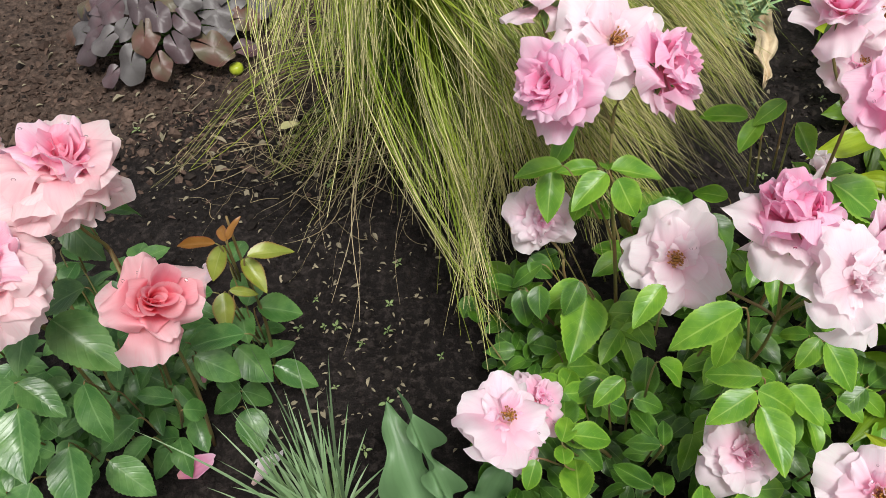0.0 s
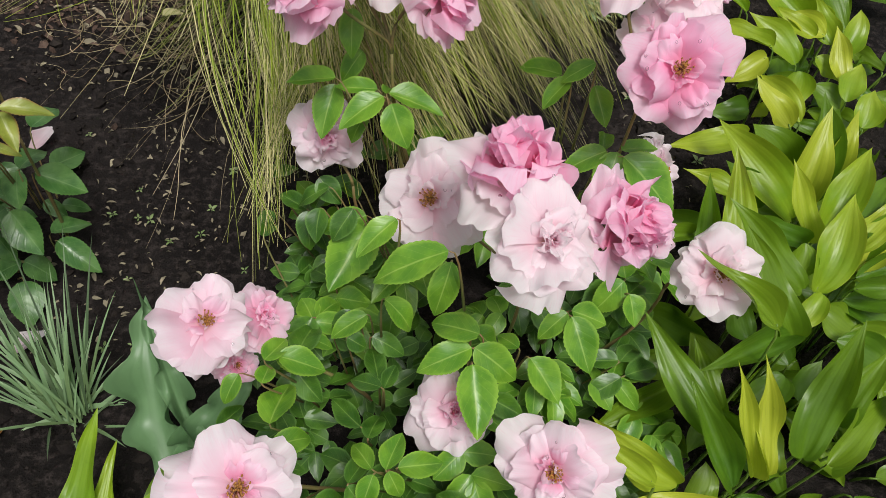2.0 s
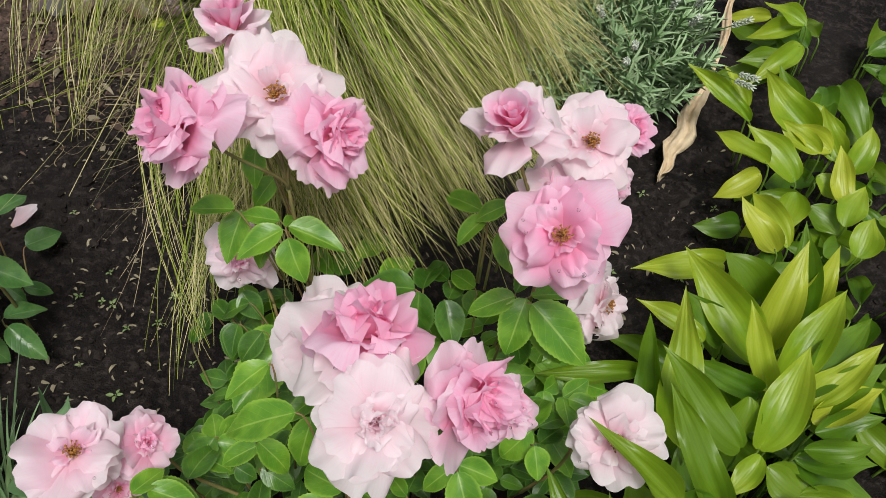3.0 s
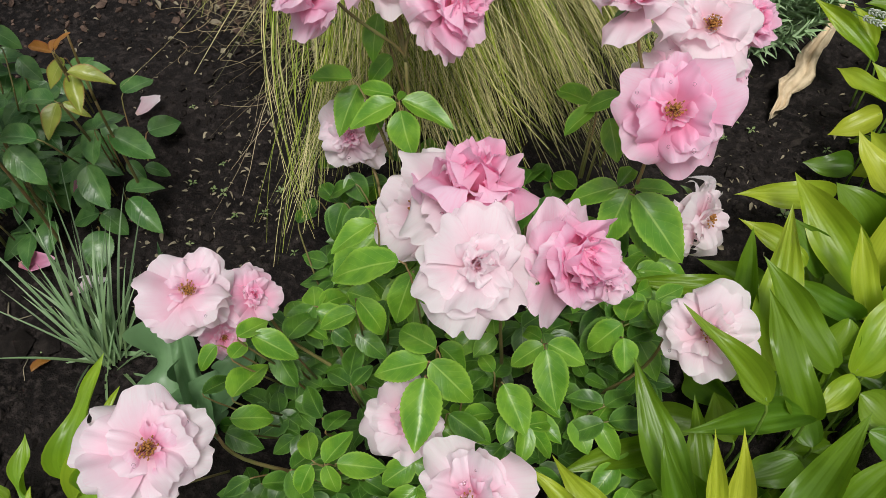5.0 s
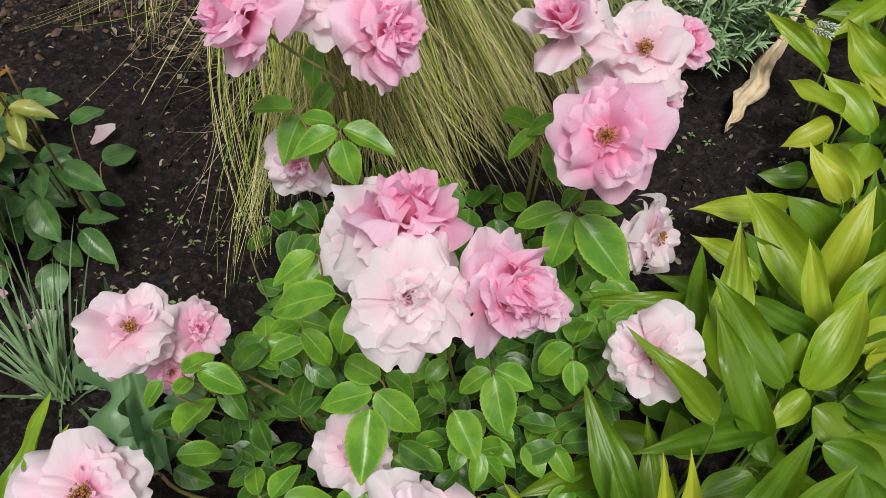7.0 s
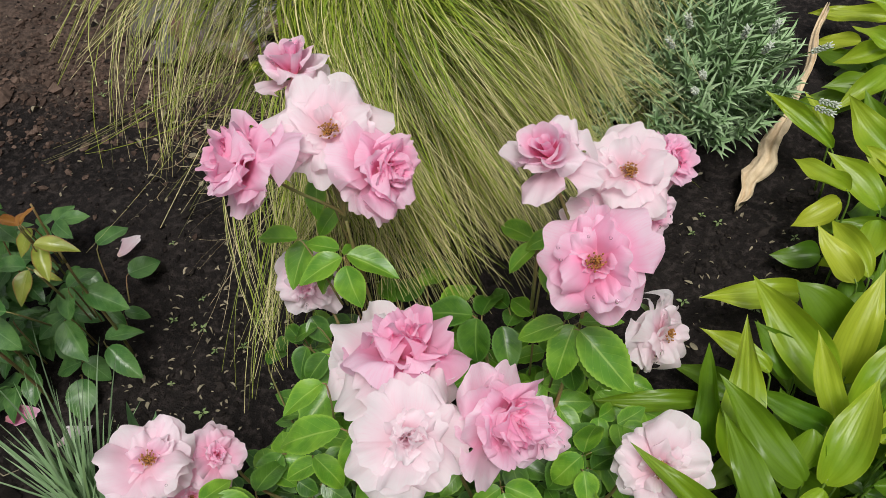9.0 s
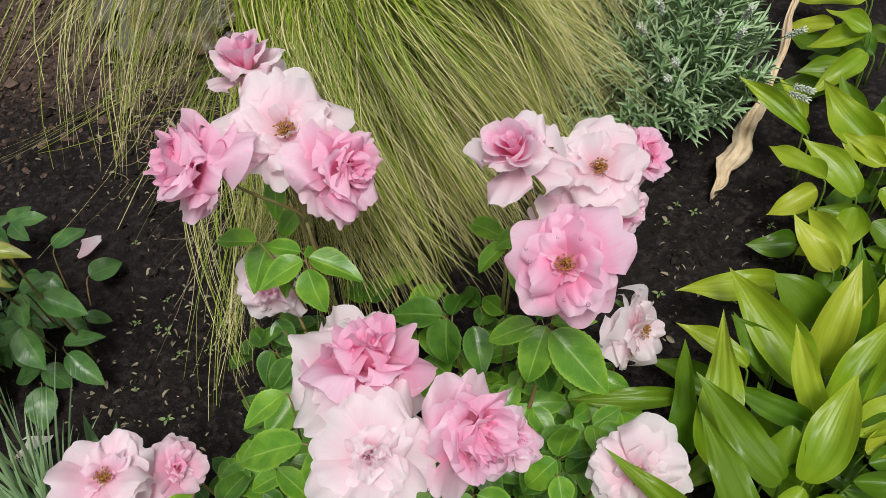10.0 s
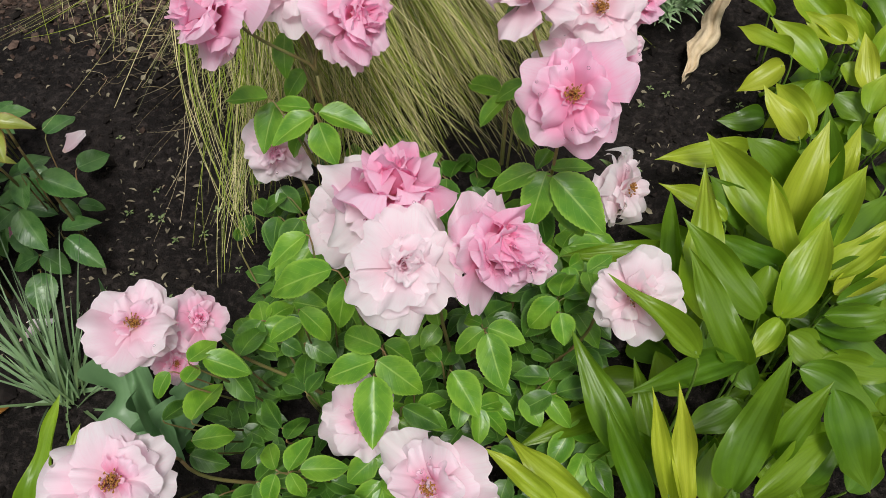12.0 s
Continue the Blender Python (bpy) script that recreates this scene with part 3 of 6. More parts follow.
def leaflet(plant, base, tip, width, material=None):
    q = random.Random(round(base[0] * 1000) * 7 + round(tip[1] * 1000))
    lean = (q.uniform(-0.25, 0.25), q.uniform(-0.55, -0.05), 1.0)
    m = Matrix.Translation(-Vector(plant.location)) @ frame_of(base, tip, width, lean)
    part("leaflet", q.choice(LEAFLETS), plant, m, material or LEAF_LIGHT)
    b, t = np.array(base), np.array(tip)
    back = b - (t - b) * 0.12
    root = np.array(min(ROOTS[plant.name], key=lambda o: np.hypot(o[0] - b[0], o[1] - b[1])))
    deep = back * 0.72 + root * 0.28
    deep[2] = max(0.02, b[2] - 0.07)
    v, f = tube(arc(b, back, back * 0.7 + deep * 0.3, deep, 5) - np.array(plant.location), 0.0007, 0.0013, 4)
    part("leaf_stalk", make_mesh("leaf_stalk", v, f, CANE), plant)


def undergrowth(plant, count, spots, size, material, seed, low=0.03, high=0.2):
    """Compound leaves of five in the shade below the top of a shrub. spots: x, y, rx, ry, height."""
    r = np.random.default_rng(seed)
    kinds = [leaf_shape(60 + i, r.uniform(0.2, 0.8), r.uniform(0.1, 0.25), 5, 12) for i in range(5)]
    pieces = []
    for _ in range(count):
        x, y, rx, ry, top = spots[r.integers(len(spots))]
        a, d = r.uniform(0, 6.28), math.sqrt(r.uniform(0, 1))
        p = Vector((x + rx * d * math.cos(a), y + ry * d * math.sin(a), 0))
        p.z = r.uniform(low, max(low + 0.01, min(high, top * (1.05 - 0.6 * d * d))))
        az = r.uniform(0, 6.28)
        axis = Vector((math.cos(az), math.sin(az), r.uniform(-0.35, 0.25))).normalized()
        side = axis.cross(Vector((0, 0, 1))).normalized()
        s = size * r.uniform(0.75, 1.2)
        for k, (along, turn) in enumerate(((0.9, 0.0), (0.75, 1.0), (0.75, -1.0), (0.2, 1.15), (0.2, -1.15))):
            b = p + axis * s * along
            d2 = (axis * math.cos(turn) + side * math.sin(turn)).normalized()
            tip = b + d2 * s * (1.0 if k < 3 else 0.85) + Vector((0, 0, r.uniform(-0.012, 0.004)))
            v, f, uv = kinds[r.integers(5)]
            pieces.append((moved(v, frame_of(b, tip, s * r.uniform(0.52, 0.66), (r.uniform(-0.4, 0.4), r.uniform(-0.6, 0.2), 1))), f, uv))
    v, f, uv = joined(pieces)
    part("foliage", make_mesh("foliage", v - np.array(plant.location), f, material, uv), plant, label="dense lower rose leaves in shade", kind="stuff")


# ---- the pale rose bush ----
shrub = thing("rose_bush", (0.27, 0.47, 0.0), "rose bush with light green leaves and pale pink flowers", "rose bush")
ROOTS[shrub.name] = [(0.25, 0.52, 0), (0.31, 0.47, 0), (0.2, 0.42, 0), (0.33, 0.56, 0), (0.3, 0.38, 0)]
HUBS[shrub.name] = [(0.166, 0.574, 0.395), (0.383, 0.602, 0.375), (0.315, 0.455, 0.27), (0.15, 0.26, 0.24), (0.1, 0.4, 0.2), (0.28, 0.37, 0.17), (0.36, 0.33, 0.2), (0.45, 0.52, 0.22), (0.43, 0.69, 0.13), (0.13, 0.57, 0.22)]
for _hub, _root in zip(HUBS[shrub.name], ((0.2, 0.56, 0), (0.34, 0.57, 0), (0.3, 0.51, 0), (0.22, 0.34, 0), (0.2, 0.44, 0), (0.29, 0.4, 0), (0.32, 0.39, 0), (0.37, 0.5, 0), (0.36, 0.58, 0), (0.2, 0.55, 0))):
    main_cane(shrub, _hub, _root)
rose(shrub, (0.108, 0.527, 0.487), (-0.6, -0.45, 0.65), 0.0449, "full", "pink")
rose(shrub, (0.160, 0.584, 0.488), (0.40, -0.45, 0.79), 0.0497, "open", "white")
rose(shrub, (0.209, 0.581, 0.462), (0.91, -0.11, 0.41), 0.0425, "full", "mid")
rose(shrub, (0.101, 0.636, 0.500), (-0.06, 0.10, 0.99), 0.0355, "bud", "pale")
rose(shrub, (0.344, 0.604, 0.498), (-0.12, -0.25, 0.96), 0.0365, "bud", "pale")
rose(shrub, (0.398, 0.641, 0.465), (0.20, -0.50, 0.84), 0.0427, "open", "white")
rose(shrub, (0.424, 0.686, 0.448), (0.66, -0.20, 0.72), 0.0271, "full", "pink")
rose(shrub, (0.398, 0.557, 0.447), (0.10, -0.69, 0.71), 0.0450, "open", "pink")
rose(shrub, (0.386, 0.620, 0.430), (0.18, -0.24, 0.95), 0.0338, "open", "pale")
rose(shrub, (0.422, 0.638, 0.425), (0.58, -0.63, 0.53), 0.0239, "open", "mid")
rose(shrub, (0.320, 0.379, 0.430), (0.30, -0.44, 0.84), 0.0464, "semi", "white")
rose(shrub, (0.288, 0.440, 0.430), (0.02, 0.42, 0.90), 0.0495, "full", "rosy")
rose(shrub, (0.221, 0.486, 0.322), (-0.05, -0.64, 0.77), 0.0513, "open", "white", 3)
rose(shrub, (0.373, 0.424, 0.408), (0.88, -0.22, 0.42), 0.0463, "full", "mid")
rose(shrub, (0.397, 0.436, 0.395), (0.69, -0.12, 0.72), 0.0287, "semi", "mid")
rose(shrub, (0.153, 0.207, 0.328), (0.39, -0.24, 0.89), 0.0475, "open", "pale")
rose(shrub, (0.070, 0.347, 0.283), (0.35, -0.09, 0.93), 0.0458, "open", "pale")
rose(shrub, (0.101, 0.387, 0.242), (0.68, -0.09, 0.73), 0.0321, "semi", "mid")
rose(shrub, (0.083, 0.354, 0.205), (0.70, -0.48, 0.53), 0.0222, "open", "mid")
rose(shrub, (0.277, 0.346, 0.222), (0.15, -0.40, 0.90), 0.0394, "semi", "pale")
rose(shrub, (0.361, 0.290, 0.270), (-0.16, -0.62, 0.77), 0.0453, "open", "pale")
rose(shrub, (0.480, 0.495, 0.287), (0.10, -0.65, 0.75), 0.0445, "open", "white")
rose(shrub, (0.449, 0.705, 0.186), (0.93, -0.15, 0.30), 0.0510, "open", "white")
rose(shrub, (0.107, 0.566, 0.285), (0.40, -0.78, 0.49), 0.0380, "semi", "pale")
leaflet(shrub, (0.163, 0.559, 0.358), (0.129, 0.527, 0.345), 0.0259)
leaflet(shrub, (0.155, 0.569, 0.356), (0.116, 0.567, 0.352), 0.0175)
leaflet(shrub, (0.114, 0.577, 0.345), (0.109, 0.536, 0.315), 0.0277)
leaflet(shrub, (0.148, 0.562, 0.335), (0.132, 0.545, 0.305), 0.0203)
leaflet(shrub, (0.167, 0.562, 0.360), (0.218, 0.567, 0.345), 0.0263)
leaflet(shrub, (0.172, 0.550, 0.360), (0.192, 0.529, 0.328), 0.0290)
leaflet(shrub, (0.165, 0.561, 0.360), (0.163, 0.595, 0.350), 0.0130)
leaflet(shrub, (0.121, 0.556, 0.372), (0.076, 0.551, 0.362), 0.0216)
leaflet(shrub, (0.124, 0.604, 0.410), (0.129, 0.572, 0.385), 0.0224)
leaflet(shrub, (0.131, 0.611, 0.360), (0.116, 0.587, 0.345), 0.0210)
leaflet(shrub, (0.367, 0.589, 0.315), (0.331, 0.566, 0.310), 0.0236)
leaflet(shrub, (0.377, 0.590, 0.315), (0.370, 0.545, 0.290), 0.0325)
leaflet(shrub, (0.383, 0.586, 0.315), (0.446, 0.561, 0.285), 0.0405)
leaflet(shrub, (0.380, 0.594, 0.315), (0.418, 0.618, 0.310), 0.0194)
leaflet(shrub, (0.379, 0.598, 0.290), (0.426, 0.571, 0.265), 0.0340)
leaflet(shrub, (0.365, 0.603, 0.300), (0.368, 0.650, 0.285), 0.0166)
leaflet(shrub, (0.252, 0.394, 0.375), (0.196, 0.371, 0.358), 0.0298)
leaflet(shrub, (0.203, 0.442, 0.340), (0.175, 0.410, 0.325), 0.0224)
leaflet(shrub, (0.254, 0.411, 0.340), (0.248, 0.378, 0.300), 0.0240)
leaflet(shrub, (0.203, 0.404, 0.280), (0.236, 0.397, 0.255), 0.0223)
leaflet(shrub, (0.286, 0.386, 0.285), (0.241, 0.396, 0.280), 0.0254)
leaflet(shrub, (0.282, 0.379, 0.273), (0.241, 0.354, 0.265), 0.0264)
leaflet(shrub, (0.284, 0.380, 0.273), (0.329, 0.371, 0.250), 0.0300)
leaflet(shrub, (0.285, 0.367, 0.268), (0.303, 0.314, 0.245), 0.0333)
leaflet(shrub, (0.281, 0.402, 0.262), (0.311, 0.406, 0.235), 0.0237)
leaflet(shrub, (0.358, 0.448, 0.250), (0.336, 0.425, 0.240), 0.0199)
leaflet(shrub, (0.361, 0.451, 0.250), (0.397, 0.456, 0.235), 0.0233)
leaflet(shrub, (0.362, 0.445, 0.250), (0.390, 0.407, 0.225), 0.0307)
leaflet(shrub, (0.353, 0.459, 0.240), (0.328, 0.471, 0.230), 0.0150)
leaflet(shrub, (0.335, 0.422, 0.205), (0.371, 0.397, 0.180), 0.0305)
leaflet(shrub, (0.323, 0.427, 0.210), (0.300, 0.445, 0.200), 0.0153)
leaflet(shrub, (0.306, 0.404, 0.200), (0.314, 0.440, 0.190), 0.0194, LEAF_SHADED)
leaflet(shrub, (0.303, 0.377, 0.200), (0.340, 0.377, 0.180), 0.0221, LEAF_SHADED)
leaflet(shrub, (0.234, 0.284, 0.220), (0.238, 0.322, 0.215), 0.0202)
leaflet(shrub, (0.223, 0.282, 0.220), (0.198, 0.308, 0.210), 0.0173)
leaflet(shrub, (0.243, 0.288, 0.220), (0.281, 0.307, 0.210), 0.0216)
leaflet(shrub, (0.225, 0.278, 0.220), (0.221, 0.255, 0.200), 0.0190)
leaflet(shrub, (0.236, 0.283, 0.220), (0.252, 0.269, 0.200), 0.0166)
leaflet(shrub, (0.201, 0.329, 0.190), (0.166, 0.354, 0.180), 0.0198, LEAF_SHADED)
leaflet(shrub, (0.210, 0.320, 0.190), (0.212, 0.357, 0.180), 0.0202, LEAF_SHADED)
leaflet(shrub, (0.206, 0.372, 0.200), (0.189, 0.414, 0.195), 0.0202, LEAF_SHADED)
leaflet(shrub, (0.210, 0.365, 0.200), (0.178, 0.372, 0.195), 0.0172, LEAF_SHADED)
leaflet(shrub, (0.213, 0.364, 0.200), (0.217, 0.394, 0.195), 0.0146, LEAF_SHADED)
leaflet(shrub, (0.125, 0.390, 0.180), (0.126, 0.440, 0.175), 0.0291, LEAF_SHADED)
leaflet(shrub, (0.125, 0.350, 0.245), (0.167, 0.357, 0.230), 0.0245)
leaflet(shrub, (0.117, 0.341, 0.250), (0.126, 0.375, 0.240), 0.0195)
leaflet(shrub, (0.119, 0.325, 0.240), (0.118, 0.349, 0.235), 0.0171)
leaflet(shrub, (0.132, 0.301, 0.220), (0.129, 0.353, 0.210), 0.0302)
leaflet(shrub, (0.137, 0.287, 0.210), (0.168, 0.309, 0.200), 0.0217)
leaflet(shrub, (0.128, 0.283, 0.180), (0.163, 0.287, 0.170), 0.0214, LEAF_SHADED)
leaflet(shrub, (0.168, 0.407, 0.200), (0.188, 0.406, 0.190), 0.0186, LEAF_SHADED)
leaflet(shrub, (0.126, 0.366, 0.170), (0.155, 0.368, 0.160), 0.0199, LEAF_SHADED)
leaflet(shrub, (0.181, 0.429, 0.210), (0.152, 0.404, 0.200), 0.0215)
leaflet(shrub, (0.190, 0.413, 0.200), (0.224, 0.409, 0.190), 0.0212, LEAF_SHADED)
leaflet(shrub, (0.412, 0.522, 0.220), (0.407, 0.576, 0.205), 0.0277)
leaflet(shrub, (0.411, 0.518, 0.220), (0.388, 0.491, 0.200), 0.0277)
leaflet(shrub, (0.417, 0.504, 0.220), (0.430, 0.482, 0.200), 0.0234)
leaflet(shrub, (0.421, 0.461, 0.170), (0.386, 0.455, 0.165), 0.0205, LEAF_SHADED)
leaflet(shrub, (0.423, 0.460, 0.170), (0.442, 0.499, 0.160), 0.0210, LEAF_SHADED)
leaflet(shrub, (0.431, 0.452, 0.160), (0.468, 0.482, 0.150), 0.0238, LEAF_SHADED)
leaflet(shrub, (0.427, 0.449, 0.160), (0.396, 0.424, 0.150), 0.0224, LEAF_SHADED)
leaflet(shrub, (0.416, 0.535, 0.200), (0.441, 0.565, 0.190), 0.0181, LEAF_SHADED)
leaflet(shrub, (0.341, 0.648, 0.365), (0.311, 0.633, 0.352), 0.0191)
leaflet(shrub, (0.322, 0.643, 0.345), (0.299, 0.621, 0.325), 0.0205)
leaflet(shrub, (0.314, 0.659, 0.335), (0.268, 0.680, 0.325), 0.0223)
leaflet(shrub, (0.342, 0.610, 0.370), (0.362, 0.592, 0.340), 0.0215)
leaflet(shrub, (0.283, 0.671, 0.200), (0.243, 0.701, 0.190), 0.0242, LEAF_SHADED)
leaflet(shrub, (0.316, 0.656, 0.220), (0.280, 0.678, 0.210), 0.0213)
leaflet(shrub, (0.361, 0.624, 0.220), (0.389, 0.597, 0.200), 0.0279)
leaflet(shrub, (0.126, 0.595, 0.200), (0.089, 0.582, 0.190), 0.0186, LEAF_SHADED)
leaflet(shrub, (0.090, 0.562, 0.180), (0.088, 0.614, 0.170), 0.0246, LEAF_SHADED)
leaflet(shrub, (0.082, 0.560, 0.180), (0.043, 0.582, 0.170), 0.0196, LEAF_SHADED)
leaflet(shrub, (0.084, 0.558, 0.180), (0.091, 0.524, 0.160), 0.0254, LEAF_SHADED)
leaflet(shrub, (0.121, 0.541, 0.180), (0.083, 0.557, 0.170), 0.0193, LEAF_SHADED)
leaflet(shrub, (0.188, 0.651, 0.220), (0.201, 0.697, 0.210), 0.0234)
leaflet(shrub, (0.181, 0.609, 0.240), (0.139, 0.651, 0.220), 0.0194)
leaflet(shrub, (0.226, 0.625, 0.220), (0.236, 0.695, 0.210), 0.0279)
leaflet(shrub, (0.387, 0.376, 0.170), (0.416, 0.376, 0.150), 0.0173, LEAF_SHADED)
leaflet(shrub, (0.273, 0.323, 0.160), (0.305, 0.338, 0.150), 0.0194, LEAF_SHADED)
leaflet(shrub, (0.246, 0.308, 0.150), (0.279, 0.311, 0.140), 0.0185, LEAF_SHADED)
leaflet(shrub, (0.163, 0.262, 0.160), (0.145, 0.240, 0.150), 0.0159, LEAF_SHADED)
leaflet(shrub, (0.179, 0.260, 0.170), (0.203, 0.282, 0.160), 0.0191, LEAF_SHADED)
leaflet(shrub, (0.205, 0.274, 0.200), (0.216, 0.317, 0.190), 0.0195, LEAF_SHADED)
leaflet(shrub, (0.217, 0.278, 0.200), (0.258, 0.306, 0.190), 0.0211, LEAF_SHADED)
leaflet(shrub, (0.205, 0.272, 0.200), (0.231, 0.254, 0.180), 0.0224, LEAF_SHADED)
leaflet(shrub, (0.311, 0.266, 0.200), (0.273, 0.287, 0.190), 0.0237, LEAF_SHADED)
leaflet(shrub, (0.312, 0.263, 0.200), (0.287, 0.225, 0.180), 0.0385, LEAF_SHADED)
leaflet(shrub, (0.313, 0.264, 0.200), (0.333, 0.236, 0.180), 0.0221, LEAF_SHADED)
leaflet(shrub, (0.315, 0.266, 0.200), (0.347, 0.267, 0.190), 0.0166, LEAF_SHADED)
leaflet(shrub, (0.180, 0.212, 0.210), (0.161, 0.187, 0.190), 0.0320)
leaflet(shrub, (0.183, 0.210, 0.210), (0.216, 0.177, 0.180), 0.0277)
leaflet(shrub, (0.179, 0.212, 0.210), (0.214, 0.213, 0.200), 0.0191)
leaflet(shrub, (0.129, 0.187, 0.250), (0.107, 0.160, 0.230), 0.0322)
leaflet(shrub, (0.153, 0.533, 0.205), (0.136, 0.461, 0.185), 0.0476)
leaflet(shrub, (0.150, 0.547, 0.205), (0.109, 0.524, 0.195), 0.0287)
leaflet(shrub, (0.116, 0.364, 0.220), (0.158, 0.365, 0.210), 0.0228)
leaflet(shrub, (0.131, 0.365, 0.200), (0.161, 0.347, 0.180), 0.0237, LEAF_SHADED)
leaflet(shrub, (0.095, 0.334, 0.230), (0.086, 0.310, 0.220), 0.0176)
leaflet(shrub, (0.082, 0.576, 0.150), (0.108, 0.550, 0.130), 0.0268, LEAF_SHADED)
leaflet(shrub, (0.082, 0.576, 0.150), (0.057, 0.621, 0.140), 0.0221, LEAF_SHADED)
leaflet(shrub, (0.128, 0.594, 0.170), (0.096, 0.629, 0.160), 0.0232, LEAF_SHADED)
leaflet(shrub, (0.029, 0.594, 0.120), (0.017, 0.575, 0.100), 0.0225, LEAF_SHADED)
leaflet(shrub, (0.071, 0.316, 0.150), (0.083, 0.353, 0.140), 0.0165, LEAF_SHADED)
leaflet(shrub, (0.263, 0.620, 0.240), (0.202, 0.614, 0.230), 0.0340, LEAF_SHADED)
leaflet(shrub, (0.268, 0.618, 0.240), (0.276, 0.586, 0.200), 0.0393, LEAF_SHADED)
leaflet(shrub, (0.291, 0.631, 0.220), (0.317, 0.593, 0.200), 0.0309, LEAF_SHADED)
leaflet(shrub, (0.266, 0.637, 0.220), (0.259, 0.694, 0.210), 0.0309, LEAF_SHADED)
leaflet(shrub, (0.291, 0.647, 0.200), (0.290, 0.695, 0.190), 0.0235, LEAF_SHADED)
leaflet(shrub, (0.178, 0.624, 0.220), (0.177, 0.674, 0.220), 0.0326, LEAF_SHADED)
leaflet(shrub, (0.174, 0.687, 0.200), (0.131, 0.711, 0.190), 0.0242, LEAF_SHADED)
leaflet(shrub, (0.156, 0.654, 0.190), (0.113, 0.667, 0.180), 0.0274, LEAF_SHADED)
leaflet(shrub, (0.212, 0.692, 0.200), (0.162, 0.710, 0.190), 0.0191, LEAF_SHADED)
leaflet(shrub, (0.398, 0.530, 0.200), (0.410, 0.572, 0.200), 0.0284, LEAF_SHADED)
leaflet(shrub, (0.421, 0.524, 0.190), (0.438, 0.558, 0.180), 0.0226, LEAF_SHADED)
leaflet(shrub, (0.409, 0.533, 0.200), (0.383, 0.496, 0.170), 0.0353, LEAF_SHADED)
leaflet(shrub, (0.418, 0.523, 0.190), (0.427, 0.498, 0.170), 0.0236, LEAF_SHADED)
leaflet(shrub, (0.367, 0.606, 0.260), (0.385, 0.574, 0.220), 0.0268, LEAF_SHADED)
leaflet(shrub, (0.107, 0.562, 0.220), (0.070, 0.550, 0.200), 0.0194, LEAF_SHADED)
leaflet(shrub, (0.094, 0.572, 0.220), (0.120, 0.558, 0.200), 0.0258, LEAF_SHADED)
leaflet(shrub, (0.104, 0.541, 0.210), (0.104, 0.511, 0.190), 0.0243, LEAF_SHADED)
leaflet(shrub, (0.143, 0.524, 0.240), (0.129, 0.495, 0.220), 0.0243, LEAF_SHADED)
leaflet(shrub, (0.124, 0.438, 0.170), (0.110, 0.398, 0.150), 0.0291, LEAF_SHADED)
leaflet(shrub, (0.164, 0.452, 0.170), (0.136, 0.437, 0.160), 0.0163, LEAF_SHADED)
leaflet(shrub, (0.149, 0.428, 0.160), (0.169, 0.432, 0.150), 0.0238, LEAF_SHADED)
leaflet(shrub, (0.205, 0.447, 0.220), (0.200, 0.412, 0.190), 0.0268, LEAF_SHADED)
leaflet(shrub, (0.037, 0.542, 0.140), (0.034, 0.582, 0.130), 0.0213, LEAF_SHADED)
leaflet(shrub, (0.127, 0.628, 0.200), (0.078, 0.664, 0.190), 0.0232, LEAF_SHADED)
leaflet(shrub, (0.123, 0.506, 0.140), (0.090, 0.527, 0.130), 0.0252, LEAF_SHADED)
leaflet(shrub, (0.170, 0.537, 0.160), (0.139, 0.514, 0.150), 0.0263, LEAF_SHADED)
leaflet(shrub, (0.026, 0.609, 0.160), (0.045, 0.643, 0.150), 0.0238, LEAF_SHADED)
undergrowth(shrub, 34, [(0.2, 0.61, 0.08, 0.06, 0.2), (0.31, 0.65, 0.08, 0.05, 0.18), (0.14, 0.55, 0.06, 0.06, 0.2), (0.38, 0.66, 0.06, 0.05, 0.18), (0.15, 0.5, 0.07, 0.12, 0.22), (0.25, 0.32, 0.12, 0.1, 0.22), (0.33, 0.42, 0.12, 0.14, 0.24), (0.4, 0.58, 0.06, 0.08, 0.2), (0.13, 0.36, 0.06, 0.08, 0.22), (0.3, 0.62, 0.1, 0.06, 0.2)], 0.04, LEAF_LIGHT, 9, 0.12, 0.2)
undergrowth(shrub, 138, [(0.2, 0.42, 0.14, 0.16, 0.2), (0.3, 0.45, 0.14, 0.18, 0.22), (0.33, 0.33, 0.12, 0.12, 0.2), (0.24, 0.26, 0.12, 0.1, 0.19), (0.14, 0.52, 0.09, 0.1, 0.16), (0.38, 0.6, 0.08, 0.1, 0.15)], 0.035, LEAF_SHADED, 3, high=0.135)

# ---- the dark-leaved rose bush ----
dark_shrub = thing("rose_bush", (-0.32, 0.42, 0.0), "rose bush with dark glossy leaves and salmon-pink flowers", "rose bush")
ROOTS[dark_shrub.name] = [(-0.34, 0.46, 0), (-0.29, 0.5, 0), (-0.4, 0.42, 0), (-0.22, 0.55, 0)]
HUBS[dark_shrub.name] = [(-0.27, 0.45, 0.38), (-0.31, 0.38, 0.36), (-0.23, 0.41, 0.31), (-0.38, 0.5, 0.36), (-0.2, 0.53, 0.24)]
for _hub, _root in zip(HUBS[dark_shrub.name], ((-0.33, 0.48, 0), (-0.36, 0.43, 0), (-0.29, 0.46, 0), (-0.4, 0.48, 0), (-0.23, 0.56, 0))):
    main_cane(dark_shrub, _hub, _root)
cane(dark_shrub, arc((-0.2, 0.53, 0.24), (-0.2, 0.53, 0.28), (-0.2, 0.53, 0.3), (-0.198, 0.53, 0.335)), 0.0018, 0.0012, "young_shoot")
